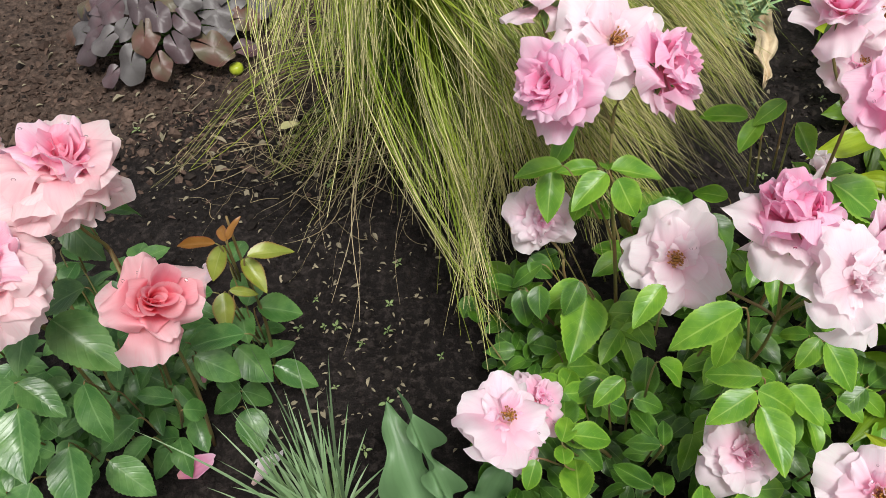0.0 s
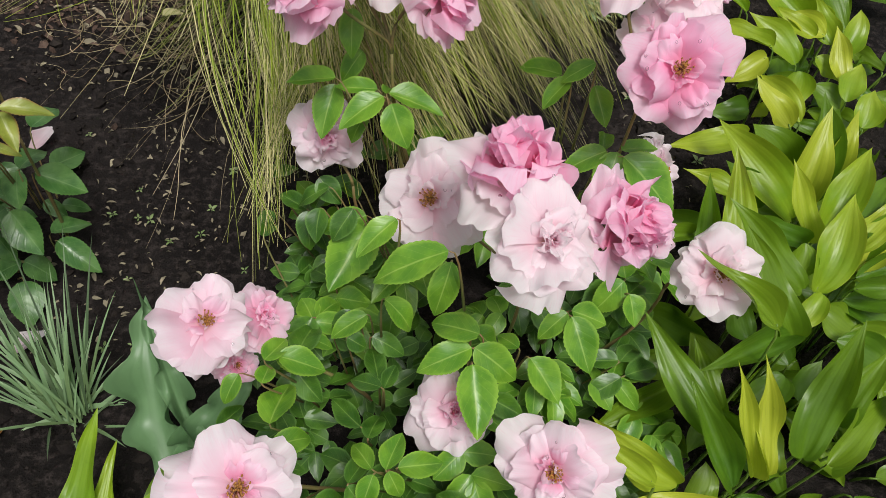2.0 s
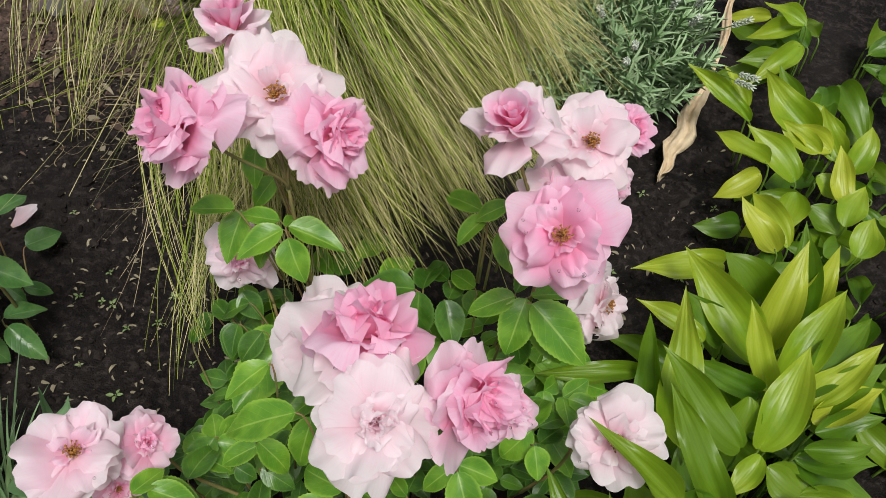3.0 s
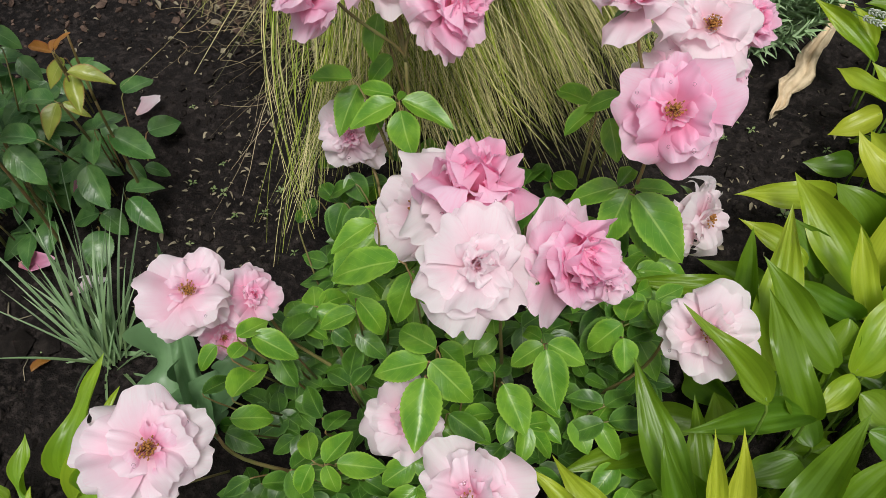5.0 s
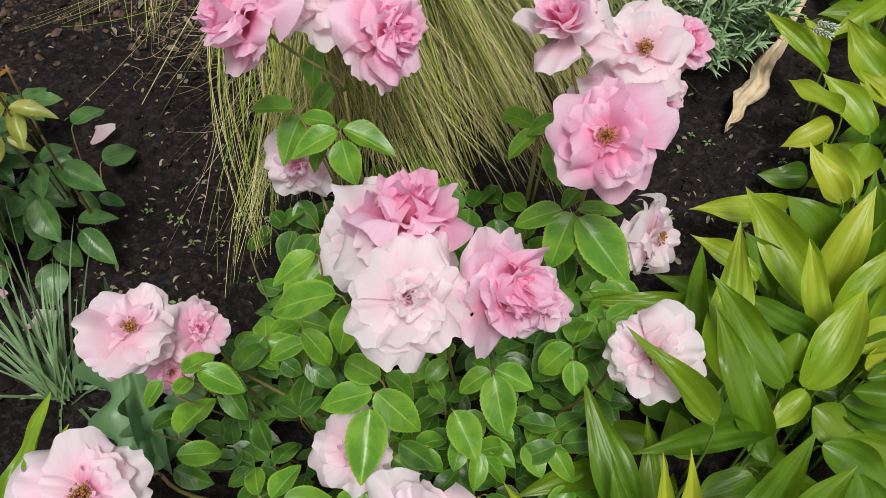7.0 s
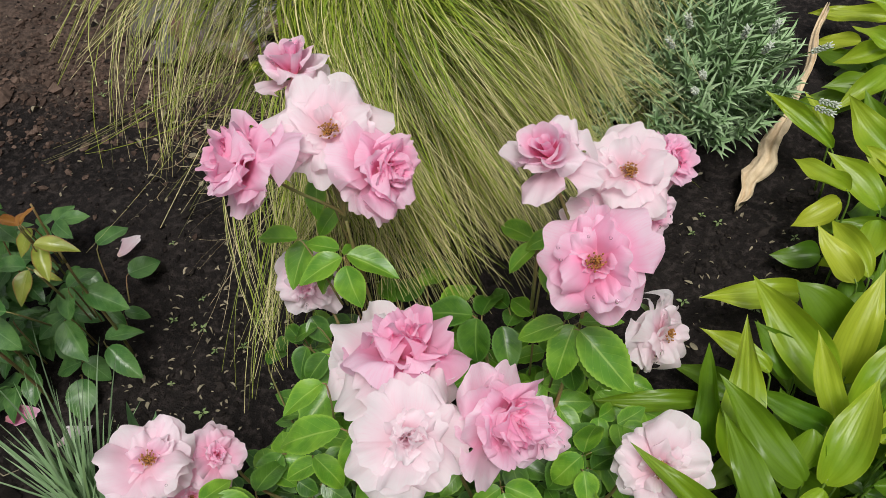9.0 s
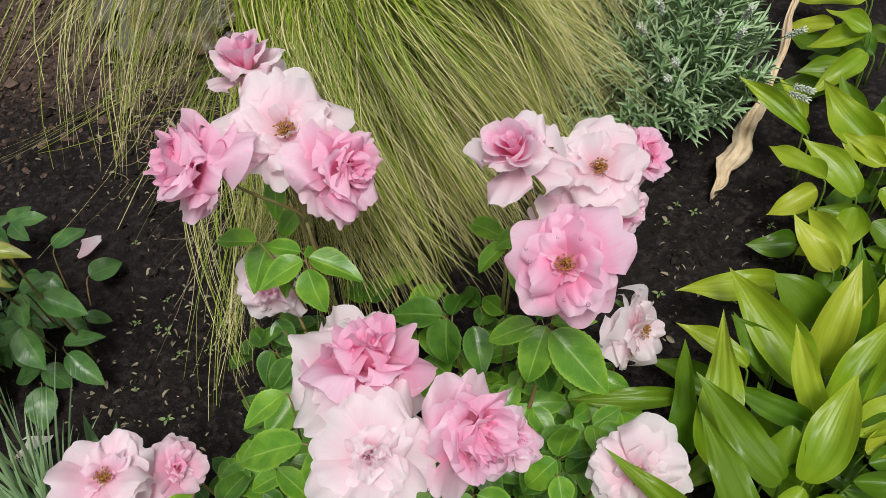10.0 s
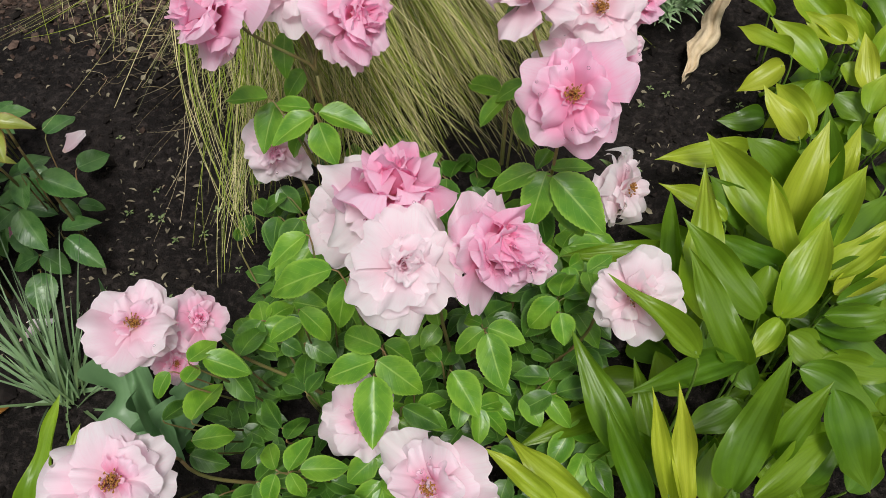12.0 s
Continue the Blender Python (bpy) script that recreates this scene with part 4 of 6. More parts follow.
rose(dark_shrub, (-0.257, 0.436, 0.498), (0.33, 0.19, 0.92), 0.0516, "double", "peach")
rose(dark_shrub, (-0.289, 0.346, 0.485), (0.33, 0.16, 0.93), 0.0493, "double", "peach")
rose(dark_shrub, (-0.212, 0.386, 0.393), (0.61, -0.31, 0.73), 0.0431, "bud", "salmon")
rose(dark_shrub, (-0.380, 0.497, 0.480), (0.46, 0.17, 0.87), 0.0410, "double", "peach")
leaflet(dark_shrub, (-0.342, 0.348, 0.330), (-0.392, 0.321, 0.310), 0.0322, LEAF_DARK)
leaflet(dark_shrub, (-0.339, 0.348, 0.330), (-0.299, 0.329, 0.310), 0.0271, LEAF_DARK)
leaflet(dark_shrub, (-0.333, 0.327, 0.325), (-0.316, 0.272, 0.300), 0.0423, LEAF_DARK)
leaflet(dark_shrub, (-0.332, 0.391, 0.360), (-0.338, 0.348, 0.340), 0.0279, LEAF_DARK)
leaflet(dark_shrub, (-0.298, 0.378, 0.380), (-0.242, 0.351, 0.355), 0.0418, LEAF_DARK)
leaflet(dark_shrub, (-0.299, 0.365, 0.300), (-0.279, 0.321, 0.270), 0.0318, LEAF_DARK)
leaflet(dark_shrub, (-0.322, 0.330, 0.250), (-0.310, 0.282, 0.215), 0.0409, LEAF_DARK)
leaflet(dark_shrub, (-0.323, 0.355, 0.170), (-0.279, 0.332, 0.140), 0.0345, LEAF_DARK)
leaflet(dark_shrub, (-0.363, 0.309, 0.220), (-0.376, 0.261, 0.190), 0.0388, LEAF_DARK)
leaflet(dark_shrub, (-0.403, 0.402, 0.340), (-0.387, 0.356, 0.310), 0.0303, LEAF_DARK)
leaflet(dark_shrub, (-0.418, 0.315, 0.260), (-0.373, 0.289, 0.240), 0.0289, LEAF_DARK)
leaflet(dark_shrub, (-0.427, 0.292, 0.220), (-0.393, 0.282, 0.200), 0.0250, LEAF_DARK)
leaflet(dark_shrub, (-0.243, 0.442, 0.250), (-0.298, 0.435, 0.240), 0.0290, LEAF_DARK)
leaflet(dark_shrub, (-0.291, 0.422, 0.365), (-0.340, 0.405, 0.350), 0.0297, LEAF_DARK)
leaflet(dark_shrub, (-0.334, 0.498, 0.370), (-0.297, 0.466, 0.350), 0.0320, LEAF_DARK)
leaflet(dark_shrub, (-0.293, 0.477, 0.400), (-0.258, 0.507, 0.385), 0.0262, LEAF_DARK)
leaflet(dark_shrub, (-0.432, 0.511, 0.420), (-0.391, 0.545, 0.410), 0.0265, LEAF_DARK)
leaflet(dark_shrub, (-0.313, 0.407, 0.160), (-0.352, 0.377, 0.140), 0.0317, LEAF_DARK)
leaflet(dark_shrub, (-0.303, 0.462, 0.180), (-0.330, 0.442, 0.160), 0.0221, LEAF_DARK)
leaflet(dark_shrub, (-0.334, 0.427, 0.180), (-0.352, 0.401, 0.170), 0.0207, LEAF_DARK)
leaflet(dark_shrub, (-0.340, 0.351, 0.200), (-0.362, 0.320, 0.180), 0.0263, LEAF_DARK)
leaflet(dark_shrub, (-0.311, 0.405, 0.120), (-0.343, 0.376, 0.100), 0.0259, LEAF_DARK)
leaflet(dark_shrub, (-0.288, 0.452, 0.150), (-0.267, 0.434, 0.130), 0.0185, LEAF_DARK)
leaflet(dark_shrub, (-0.279, 0.479, 0.160), (-0.273, 0.514, 0.150), 0.0148, LEAF_DARK)
leaflet(dark_shrub, (-0.414, 0.363, 0.220), (-0.438, 0.339, 0.200), 0.0213, LEAF_DARK)
leaflet(dark_shrub, (-0.305, 0.439, 0.260), (-0.286, 0.474, 0.250), 0.0199, LEAF_DARK)
leaflet(dark_shrub, (-0.405, 0.425, 0.300), (-0.398, 0.476, 0.290), 0.0235, LEAF_DARK)
leaflet(dark_shrub, (-0.206, 0.534, 0.182), (-0.160, 0.548, 0.152), 0.0327, LEAF_DARK)
leaflet(dark_shrub, (-0.232, 0.506, 0.144), (-0.193, 0.482, 0.109), 0.0399, LEAF_DARK)
leaflet(dark_shrub, (-0.246, 0.516, 0.134), (-0.269, 0.481, 0.127), 0.0286, LEAF_DARK)
leaflet(dark_shrub, (-0.221, 0.529, 0.187), (-0.215, 0.497, 0.162), 0.0303, LEAF_DARK)
leaflet(dark_shrub, (-0.267, 0.505, 0.090), (-0.248, 0.496, 0.059), 0.0256, LEAF_DARK)
leaflet(dark_shrub, (-0.253, 0.505, 0.046), (-0.286, 0.481, 0.041), 0.0291, LEAF_DARK)
leaflet(dark_shrub, (-0.253, 0.508, 0.044), (-0.215, 0.508, 0.028), 0.0312, LEAF_DARK)
leaflet(dark_shrub, (-0.248, 0.490, 0.030), (-0.222, 0.446, 0.015), 0.0392, LEAF_DARK)
leaflet(dark_shrub, (-0.219, 0.531, 0.080), (-0.192, 0.571, 0.070), 0.0273, LEAF_DARK)
leaflet(dark_shrub, (-0.207, 0.522, 0.080), (-0.154, 0.508, 0.060), 0.0305, LEAF_DARK)
leaflet(dark_shrub, (-0.210, 0.522, 0.200), (-0.207, 0.565, 0.200), 0.0260, LEAF_DARK)
leaflet(dark_shrub, (-0.259, 0.613, 0.160), (-0.257, 0.667, 0.150), 0.0300, LEAF_DARK)
leaflet(dark_shrub, (-0.295, 0.656, 0.040), (-0.268, 0.695, 0.040), 0.0368, LEAF_DARK)
leaflet(dark_shrub, (-0.240, 0.587, 0.060), (-0.211, 0.601, 0.050), 0.0189, LEAF_DARK)
leaflet(dark_shrub, (-0.249, 0.573, 0.080), (-0.222, 0.564, 0.070), 0.0187, LEAF_DARK)
leaflet(dark_shrub, (-0.174, 0.432, 0.280), (-0.237, 0.426, 0.270), 0.0259, LEAF_DARK)
leaflet(dark_shrub, (-0.234, 0.433, 0.240), (-0.191, 0.421, 0.220), 0.0308, LEAF_DARK)
leaflet(dark_shrub, (-0.249, 0.396, 0.200), (-0.228, 0.407, 0.180), 0.0228, LEAF_DARK)
leaflet(dark_shrub, (-0.229, 0.503, 0.250), (-0.288, 0.496, 0.240), 0.0246, LEAF_DARK)
leaflet(dark_shrub, (-0.351, 0.563, 0.220), (-0.321, 0.558, 0.200), 0.0250, LEAF_DARK)
leaflet(dark_shrub, (-0.448, 0.603, 0.200), (-0.414, 0.616, 0.180), 0.0256, LEAF_DARK)
leaflet(dark_shrub, (-0.292, 0.478, 0.120), (-0.285, 0.476, 0.100), 0.0137, LEAF_DARK)
leaflet(dark_shrub, (-0.270, 0.419, 0.180), (-0.318, 0.425, 0.180), 0.0201, LEAF_DARK)
leaflet(dark_shrub, (-0.436, 0.599, 0.180), (-0.444, 0.558, 0.180), 0.0228, LEAF_DARK)
leaflet(dark_shrub, (-0.176, 0.497, 0.315), (-0.134, 0.514, 0.310), 0.0180, LEAF_YOUNG)
leaflet(dark_shrub, (-0.186, 0.506, 0.300), (-0.159, 0.480, 0.285), 0.0189, LEAF_YOUNG)
leaflet(dark_shrub, (-0.210, 0.523, 0.300), (-0.222, 0.494, 0.280), 0.0199, LEAF_YOUNG)
leaflet(dark_shrub, (-0.213, 0.495, 0.260), (-0.209, 0.460, 0.240), 0.0223, LEAF_YOUNG)
leaflet(dark_shrub, (-0.208, 0.498, 0.260), (-0.180, 0.502, 0.250), 0.0102, LEAF_YOUNG)
leaflet(dark_shrub, (-0.212, 0.516, 0.312), (-0.256, 0.519, 0.305), 0.0128, LEAF_RED)
leaflet(dark_shrub, (-0.194, 0.503, 0.330), (-0.206, 0.524, 0.335), 0.0099, LEAF_RED)
leaflet(dark_shrub, (-0.193, 0.505, 0.330), (-0.183, 0.516, 0.350), 0.0087, LEAF_RED)
undergrowth(dark_shrub, 58, [(-0.44, 0.45, 0.11, 0.12, 0.22), (-0.36, 0.51, 0.07, 0.09, 0.17), (-0.52, 0.45, 0.14, 0.18, 0.24), (-0.42, 0.58, 0.1, 0.1, 0.2)], 0.042, LEAF_DARK, 5)

# ---- hostas ----
BLADES = []
for _s, _arch, _fold in ((1, 0.25, 0.6), (2, 0.6, 0.4), (3, 0.9, 0.5), (4, 0.45, 0.85), (5, 0.15, 0.35), (6, 0.75, 0.7), (7, 0.5, 0.5), (8, 1.1, 0.6), (9, 0.35, 0.6), (10, 0.8, 0.35), (11, 0.55, 0.75), (12, 0.2, 0.5)):
    _v, _f, _u = hosta_shape(_s, _arch * 0.8, _fold * 0.5)
    BLADES.append(make_mesh("leaf", _v, _f, HOSTA, _u))


def blade(plant, base, tip, width, material=None, meshes=None, lean=None):
    o = Vector(plant.location)
    q = random.Random(round(base[0] * 1000) * 7 + round(tip[1] * 1000))
    lean = lean or (q.uniform(-0.4, 0.15), q.uniform(-0.85, -0.35), 1.0)
    m = Matrix.Translation(-o) @ frame_of(base, tip, width * (1.0 if meshes or base[1] < 0.5 else 1.2), lean)
    leaf = part("leaf", q.choice(meshes or BLADES), plant, m, material or HOSTA)
    b = np.array(base)
    d = (np.array(tip) - b)
    root = np.array(o) * 0.08 + b * 0.92
    root[2] = 0.0
    v, f = tube(arc(b + d * 0.06, b - d * 0.12, root * 0.5 + b * 0.5 + [0, 0, 0.01], root, 6) - np.array(o), 0.0011, 0.0019, 5)
    part("leaf_stalk", make_mesh("leaf_stalk", v, f, STALK), plant)
    return leaf


def rosette(plant, count, reach, top, seed, size=0.12, heart=None):
    """Lower leaves round the heart of a clump."""
    r = random.Random(seed)
    o = Vector(heart or plant.location)
    for i in range(count):
        a = i * 2.4 + r.uniform(-0.4, 0.4)
        d = reach * (0.25 + 0.6 * math.sqrt((i + 0.5) / count))
        z = top * (1.0 - 0.55 * d / reach) * r.uniform(0.75, 1.0)
        u = Vector((math.cos(a), math.sin(a), 0))
        b = Vector((o.x, o.y, z)) + u * d
        t = b + u * size * r.uniform(0.75, 1.1) + Vector((r.uniform(-0.02, 0.02), r.uniform(-0.02, 0.02), r.uniform(-0.05, 0.02)))
        blade(plant, b, t, size * r.uniform(0.29, 0.41), HOSTA_GREEN_SHADED)


HOSTA_WORDS = "clump of hosta with ribbed yellow-green pointed leaves"
hosta_a = thing("hosta", (0.6, 0.6, 0.0), "large " + HOSTA_WORDS, "hosta", "hostas")
blade(hosta_a, (0.582, 0.897, 0.086), (0.495, 0.829, 0.130), 0.0326)
blade(hosta_a, (0.564, 0.730, 0.138), (0.483, 0.747, 0.166), 0.0233)
blade(hosta_a, (0.634, 0.761, 0.096), (0.541, 0.795, 0.196), 0.0453)
blade(hosta_a, (0.635, 0.849, 0.090), (0.577, 0.858, 0.150), 0.0504, HOSTA_GREEN_SHADED)
blade(hosta_a, (0.594, 0.768, 0.094), (0.541, 0.784, 0.152), 0.0336, HOSTA_GREEN_SHADED)
blade(hosta_a, (0.569, 0.612, 0.106), (0.512, 0.688, 0.240), 0.0367)
blade(hosta_a, (0.524, 0.632, 0.102), (0.494, 0.674, 0.224), 0.0272, HOSTA_GREEN_SHADED)
blade(hosta_a, (0.500, 0.670, 0.134), (0.412, 0.613, 0.172), 0.0207, HOSTA_GREEN_SHADED)
blade(hosta_a, (0.608, 0.600, 0.160), (0.518, 0.620, 0.244), 0.0319, HOSTA_GREEN_SHADED)
blade(hosta_a, (0.625, 0.680, 0.142), (0.551, 0.669, 0.188), 0.0250, HOSTA_GREEN_SHADED)
blade(hosta_a, (0.639, 0.699, 0.126), (0.600, 0.739, 0.208), 0.0264)
blade(hosta_a, (0.632, 0.615, 0.142), (0.653, 0.672, 0.232), 0.0367)
blade(hosta_a, (0.648, 0.785, 0.082), (0.646, 0.853, 0.200), 0.0377)
blade(hosta_a, (0.669, 0.816, 0.074), (0.665, 0.870, 0.196), 0.0334, HOSTA_GREEN_SHADED)
blade(hosta_a, (0.677, 0.829, 0.078), (0.692, 0.876, 0.184), 0.0312)
blade(hosta_a, (0.654, 0.722, 0.110), (0.694, 0.787, 0.206), 0.0371)
blade(hosta_a, (0.671, 0.704, 0.118), (0.736, 0.802, 0.180), 0.0375, HOSTA_GREEN_SHADED)
blade(hosta_a, (0.684, 0.696, 0.118), (0.746, 0.771, 0.170), 0.0313)
blade(hosta_a, (0.597, 0.538, 0.156), (0.532, 0.557, 0.264), 0.0303, HOSTA_GREEN_SHADED)
blade(hosta_a, (0.608, 0.647, 0.180), (0.606, 0.602, 0.154), 0.0269, HOSTA_GREEN_SHADED)
blade(hosta_a, (0.627, 0.592, 0.168), (0.607, 0.546, 0.158), 0.0209)
blade(hosta_a, (0.590, 0.534, 0.164), (0.509, 0.458, 0.220), 0.0250, HOSTA_GREEN_SHADED)
blade(hosta_a, (0.520, 0.411, 0.160), (0.435, 0.454, 0.240), 0.0356, HOSTA_GREEN_SHADED)
blade(hosta_a, (0.607, 0.417, 0.140), (0.604, 0.473, 0.270), 0.0399, HOSTA_GREEN_SHADED)
blade(hosta_a, (0.637, 0.454, 0.150), (0.664, 0.497, 0.220), 0.0293, HOSTA_GREEN_SHADED)
blade(hosta_a, (0.624, 0.408, 0.150), (0.688, 0.482, 0.190), 0.0342, HOSTA_GREEN_SHADED)
blade(hosta_a, (0.672, 0.508, 0.200), (0.733, 0.447, 0.130), 0.0395, HOSTA_GREEN_SHADED)
blade(hosta_a, (0.567, 0.388, 0.150), (0.537, 0.422, 0.260), 0.0216)
blade(hosta_a, (0.552, 0.383, 0.150), (0.519, 0.422, 0.250), 0.0207)
blade(hosta_a, (0.535, 0.367, 0.150), (0.485, 0.406, 0.240), 0.0278, HOSTA_GREEN_SHADED)
blade(hosta_a, (0.541, 0.441, 0.118), (0.490, 0.485, 0.180), 0.0270, HOSTA_GREEN_SHADED)
blade(hosta_a, (0.676, 0.631, 0.140), (0.745, 0.653, 0.150), 0.0227, HOSTA_GREEN_SHADED)
blade(hosta_a, (0.672, 0.634, 0.118), (0.758, 0.640, 0.130), 0.0276, HOSTA_GREEN_SHADED)
blade(hosta_a, (0.672, 0.629, 0.110), (0.769, 0.623, 0.110), 0.0348, HOSTA_GREEN_SHADED)
blade(hosta_a, (0.648, 0.612, 0.118), (0.705, 0.596, 0.098), 0.0352, HOSTA_GREEN_SHADED)
blade(hosta_a, (0.662, 0.574, 0.118), (0.751, 0.557, 0.110), 0.0367, HOSTA_GREEN_SHADED)
blade(hosta_a, (0.686, 0.601, 0.098), (0.773, 0.610, 0.098), 0.0319, HOSTA_GREEN_SHADED)
blade(hosta_a, (0.695, 0.697, 0.110), (0.752, 0.761, 0.160), 0.0302, HOSTA_GREEN_SHADED)
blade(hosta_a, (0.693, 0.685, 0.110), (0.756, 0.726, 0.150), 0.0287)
blade(hosta_a, (0.696, 0.674, 0.110), (0.764, 0.704, 0.130), 0.0263, HOSTA_GREEN_SHADED)
blade(hosta_a, (0.607, 0.519, 0.110), (0.566, 0.473, 0.110), 0.0304, HOSTA_GREEN_SHADED)
blade(hosta_a, (0.487, 0.478, 0.118), (0.412, 0.399, 0.130), 0.0288, HOSTA_GREEN_SHADED)
blade(hosta_a, (0.494, 0.451, 0.098), (0.421, 0.379, 0.118), 0.0310, HOSTA_GREEN_SHADED)
blade(hosta_a, (0.486, 0.378, 0.078), (0.483, 0.433, 0.118), 0.0478, HOSTA_GREEN_SHADED)
blade(hosta_a, (0.584, 0.686, 0.118), (0.612, 0.638, 0.098), 0.0231, HOSTA_GREEN_SHADED)
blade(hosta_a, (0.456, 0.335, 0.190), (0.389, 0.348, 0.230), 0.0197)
blade(hosta_a, (0.625, 0.558, 0.078), (0.592, 0.601, 0.098), 0.0281, HOSTA_GREEN_SHADED)
blade(hosta_a, (0.654, 0.650, 0.098), (0.657, 0.684, 0.140), 0.0279, HOSTA_GREEN_SHADED)
blade(hosta_a, (0.615, 0.691, 0.090), (0.579, 0.727, 0.118), 0.0298, HOSTA_GREEN_SHADED)
blade(hosta_a, (0.677, 0.710, 0.090), (0.680, 0.747, 0.130), 0.0317, HOSTA_GREEN_SHADED)
blade(hosta_a, (0.687, 0.636, 0.070), (0.731, 0.656, 0.078), 0.0301, HOSTA_GREEN_SHADED)
blade(hosta_a, (0.553, 0.533, 0.070), (0.514, 0.575, 0.078), 0.0306, HOSTA_GREEN_SHADED)
blade(hosta_a, (0.585, 0.586, 0.070), (0.560, 0.627, 0.090), 0.0286, HOSTA_GREEN_SHADED)
blade(hosta_a, (0.635, 0.514, 0.078), (0.652, 0.550, 0.110), 0.0302, HOSTA_GREEN_SHADED)
blade(hosta_a, (0.683, 0.472, 0.078), (0.703, 0.514, 0.110), 0.0327, HOSTA_GREEN_SHADED)
blade(hosta_a, (0.726, 0.473, 0.078), (0.753, 0.519, 0.090), 0.0334, HOSTA_GREEN_SHADED)
blade(hosta_a, (0.526, 0.378, 0.070), (0.528, 0.410, 0.098), 0.0357, HOSTA_GREEN_SHADED)
blade(hosta_a, (0.598, 0.421, 0.078), (0.592, 0.463, 0.118), 0.0342, HOSTA_GREEN_SHADED)
blade(hosta_a, (0.545, 0.476, 0.252), (0.465, 0.482, 0.329), 0.0235, HOSTA_GREEN_SHADED, lean=(0.45, -0.5, 1.0))
blade(hosta_a, (0.175, 0.164, 0.180), (0.166, 0.186, 0.220), 0.0108)
blade(hosta_a, (0.280, 0.184, 0.170), (0.286, 0.230, 0.210), 0.0169)
blade(hosta_a, (0.316, 0.191, 0.170), (0.349, 0.235, 0.220), 0.0192)
blade(hosta_a, (0.432, 0.289, 0.150), (0.329, 0.257, 0.200), 0.0284)
blade(hosta_a, (0.488, 0.363, 0.140), (0.401, 0.374, 0.200), 0.0335)
blade(hosta_a, (0.539, 0.353, 0.120), (0.449, 0.316, 0.170), 0.0395)
blade(hosta_a, (0.466, 0.297, 0.110), (0.382, 0.206, 0.170), 0.0354, HOSTA_GREEN_SHADED)
blade(hosta_a, (0.326, 0.206, 0.130), (0.356, 0.245, 0.200), 0.0365, HOSTA_GREEN_SHADED)
blade(hosta_a, (0.269, 0.202, 0.120), (0.286, 0.236, 0.200), 0.0455, HOSTA_GREEN_SHADED)
blade(hosta_a, (0.511, 0.312, 0.100), (0.443, 0.226, 0.150), 0.0314, HOSTA_GREEN_SHADED)
blade(hosta_a, (0.247, 0.201, 0.100), (0.268, 0.218, 0.140), 0.0344, HOSTA_GREEN_SHADED)
blade(hosta_a, (0.392, 0.263, 0.080), (0.345, 0.279, 0.100), 0.0344, HOSTA_GREEN_SHADED)
blade(hosta_a, (0.567, 0.403, 0.130), (0.510, 0.415, 0.200), 0.0365, HOSTA_GREEN_SHADED)
blade(hosta_a, (0.422, 0.316, 0.090), (0.437, 0.270, 0.110), 0.0304, HOSTA_GREEN_SHADED)
blade(hosta_a, (0.546, 0.486, 0.080), (0.514, 0.420, 0.100), 0.0334, HOSTA_GREEN_SHADED)
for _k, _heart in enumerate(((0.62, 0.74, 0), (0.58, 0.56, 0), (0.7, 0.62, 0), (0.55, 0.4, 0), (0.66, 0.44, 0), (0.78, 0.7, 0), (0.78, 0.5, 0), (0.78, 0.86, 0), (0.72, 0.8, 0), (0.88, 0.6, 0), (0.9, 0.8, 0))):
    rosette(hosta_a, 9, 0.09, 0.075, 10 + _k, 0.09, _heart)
hosta_b = thing("hosta", (0.66, 1.03, 0.0), HOSTA_WORDS + " at the bed's edge", "hosta", "hostas")
blade(hosta_b, (0.620, 1.077, 0.110), (0.541, 1.118, 0.122), 0.0286)
blade(hosta_b, (0.612, 1.058, 0.106), (0.560, 1.020, 0.082), 0.0294)
blade(hosta_b, (0.649, 0.944, 0.082), (0.588, 0.975, 0.138), 0.0320)
blade(hosta_b, (0.662, 0.958, 0.082), (0.607, 1.016, 0.122), 0.0299)
blade(hosta_b, (0.667, 1.092, 0.078), (0.585, 1.127, 0.134), 0.0383)
blade(hosta_b, (0.621, 0.989, 0.078), (0.604, 0.978, 0.058), 0.0159)
blade(hosta_b, (0.592, 1.183, 0.090), (0.479, 1.218, 0.150), 0.0240)
blade(hosta_b, (0.584, 1.200, 0.098), (0.537, 1.241, 0.140), 0.0200)
blade(hosta_b, (0.687, 1.179, 0.090), (0.593, 1.234, 0.150), 0.0445)
blade(hosta_b, (0.710, 1.157, 0.090), (0.639, 1.173, 0.110), 0.0303)
blade(hosta_b, (0.664, 1.213, 0.070), (0.620, 1.287, 0.130), 0.0334, HOSTA_GREEN_SHADED)
blade(hosta_b, (0.662, 1.043, 0.102), (0.661, 0.996, 0.062), 0.0368)
blade(hosta_b, (0.689, 1.049, 0.078), (0.735, 1.022, 0.058), 0.0339, HOSTA_GREEN_SHADED)
blade(hosta_b, (0.736, 1.066, 0.078), (0.703, 1.108, 0.140), 0.0275)
blade(hosta_b, (0.694, 1.150, 0.090), (0.626, 1.166, 0.118), 0.0285)
blade(hosta_b, (0.693, 1.102, 0.090), (0.733, 1.077, 0.070), 0.0279)
blade(hosta_b, (0.735, 1.025, 0.078), (0.742, 1.074, 0.118), 0.0331)
blade(hosta_b, (0.711, 0.971, 0.070), (0.753, 1.005, 0.070), 0.0338, HOSTA_GREEN_SHADED)
blade(hosta_b, (0.659, 0.922, 0.050), (0.669, 0.949, 0.070), 0.0284, HOSTA_GREEN_SHADED)
blade(hosta_b, (0.741, 1.133, 0.078), (0.751, 1.185, 0.130), 0.0352)
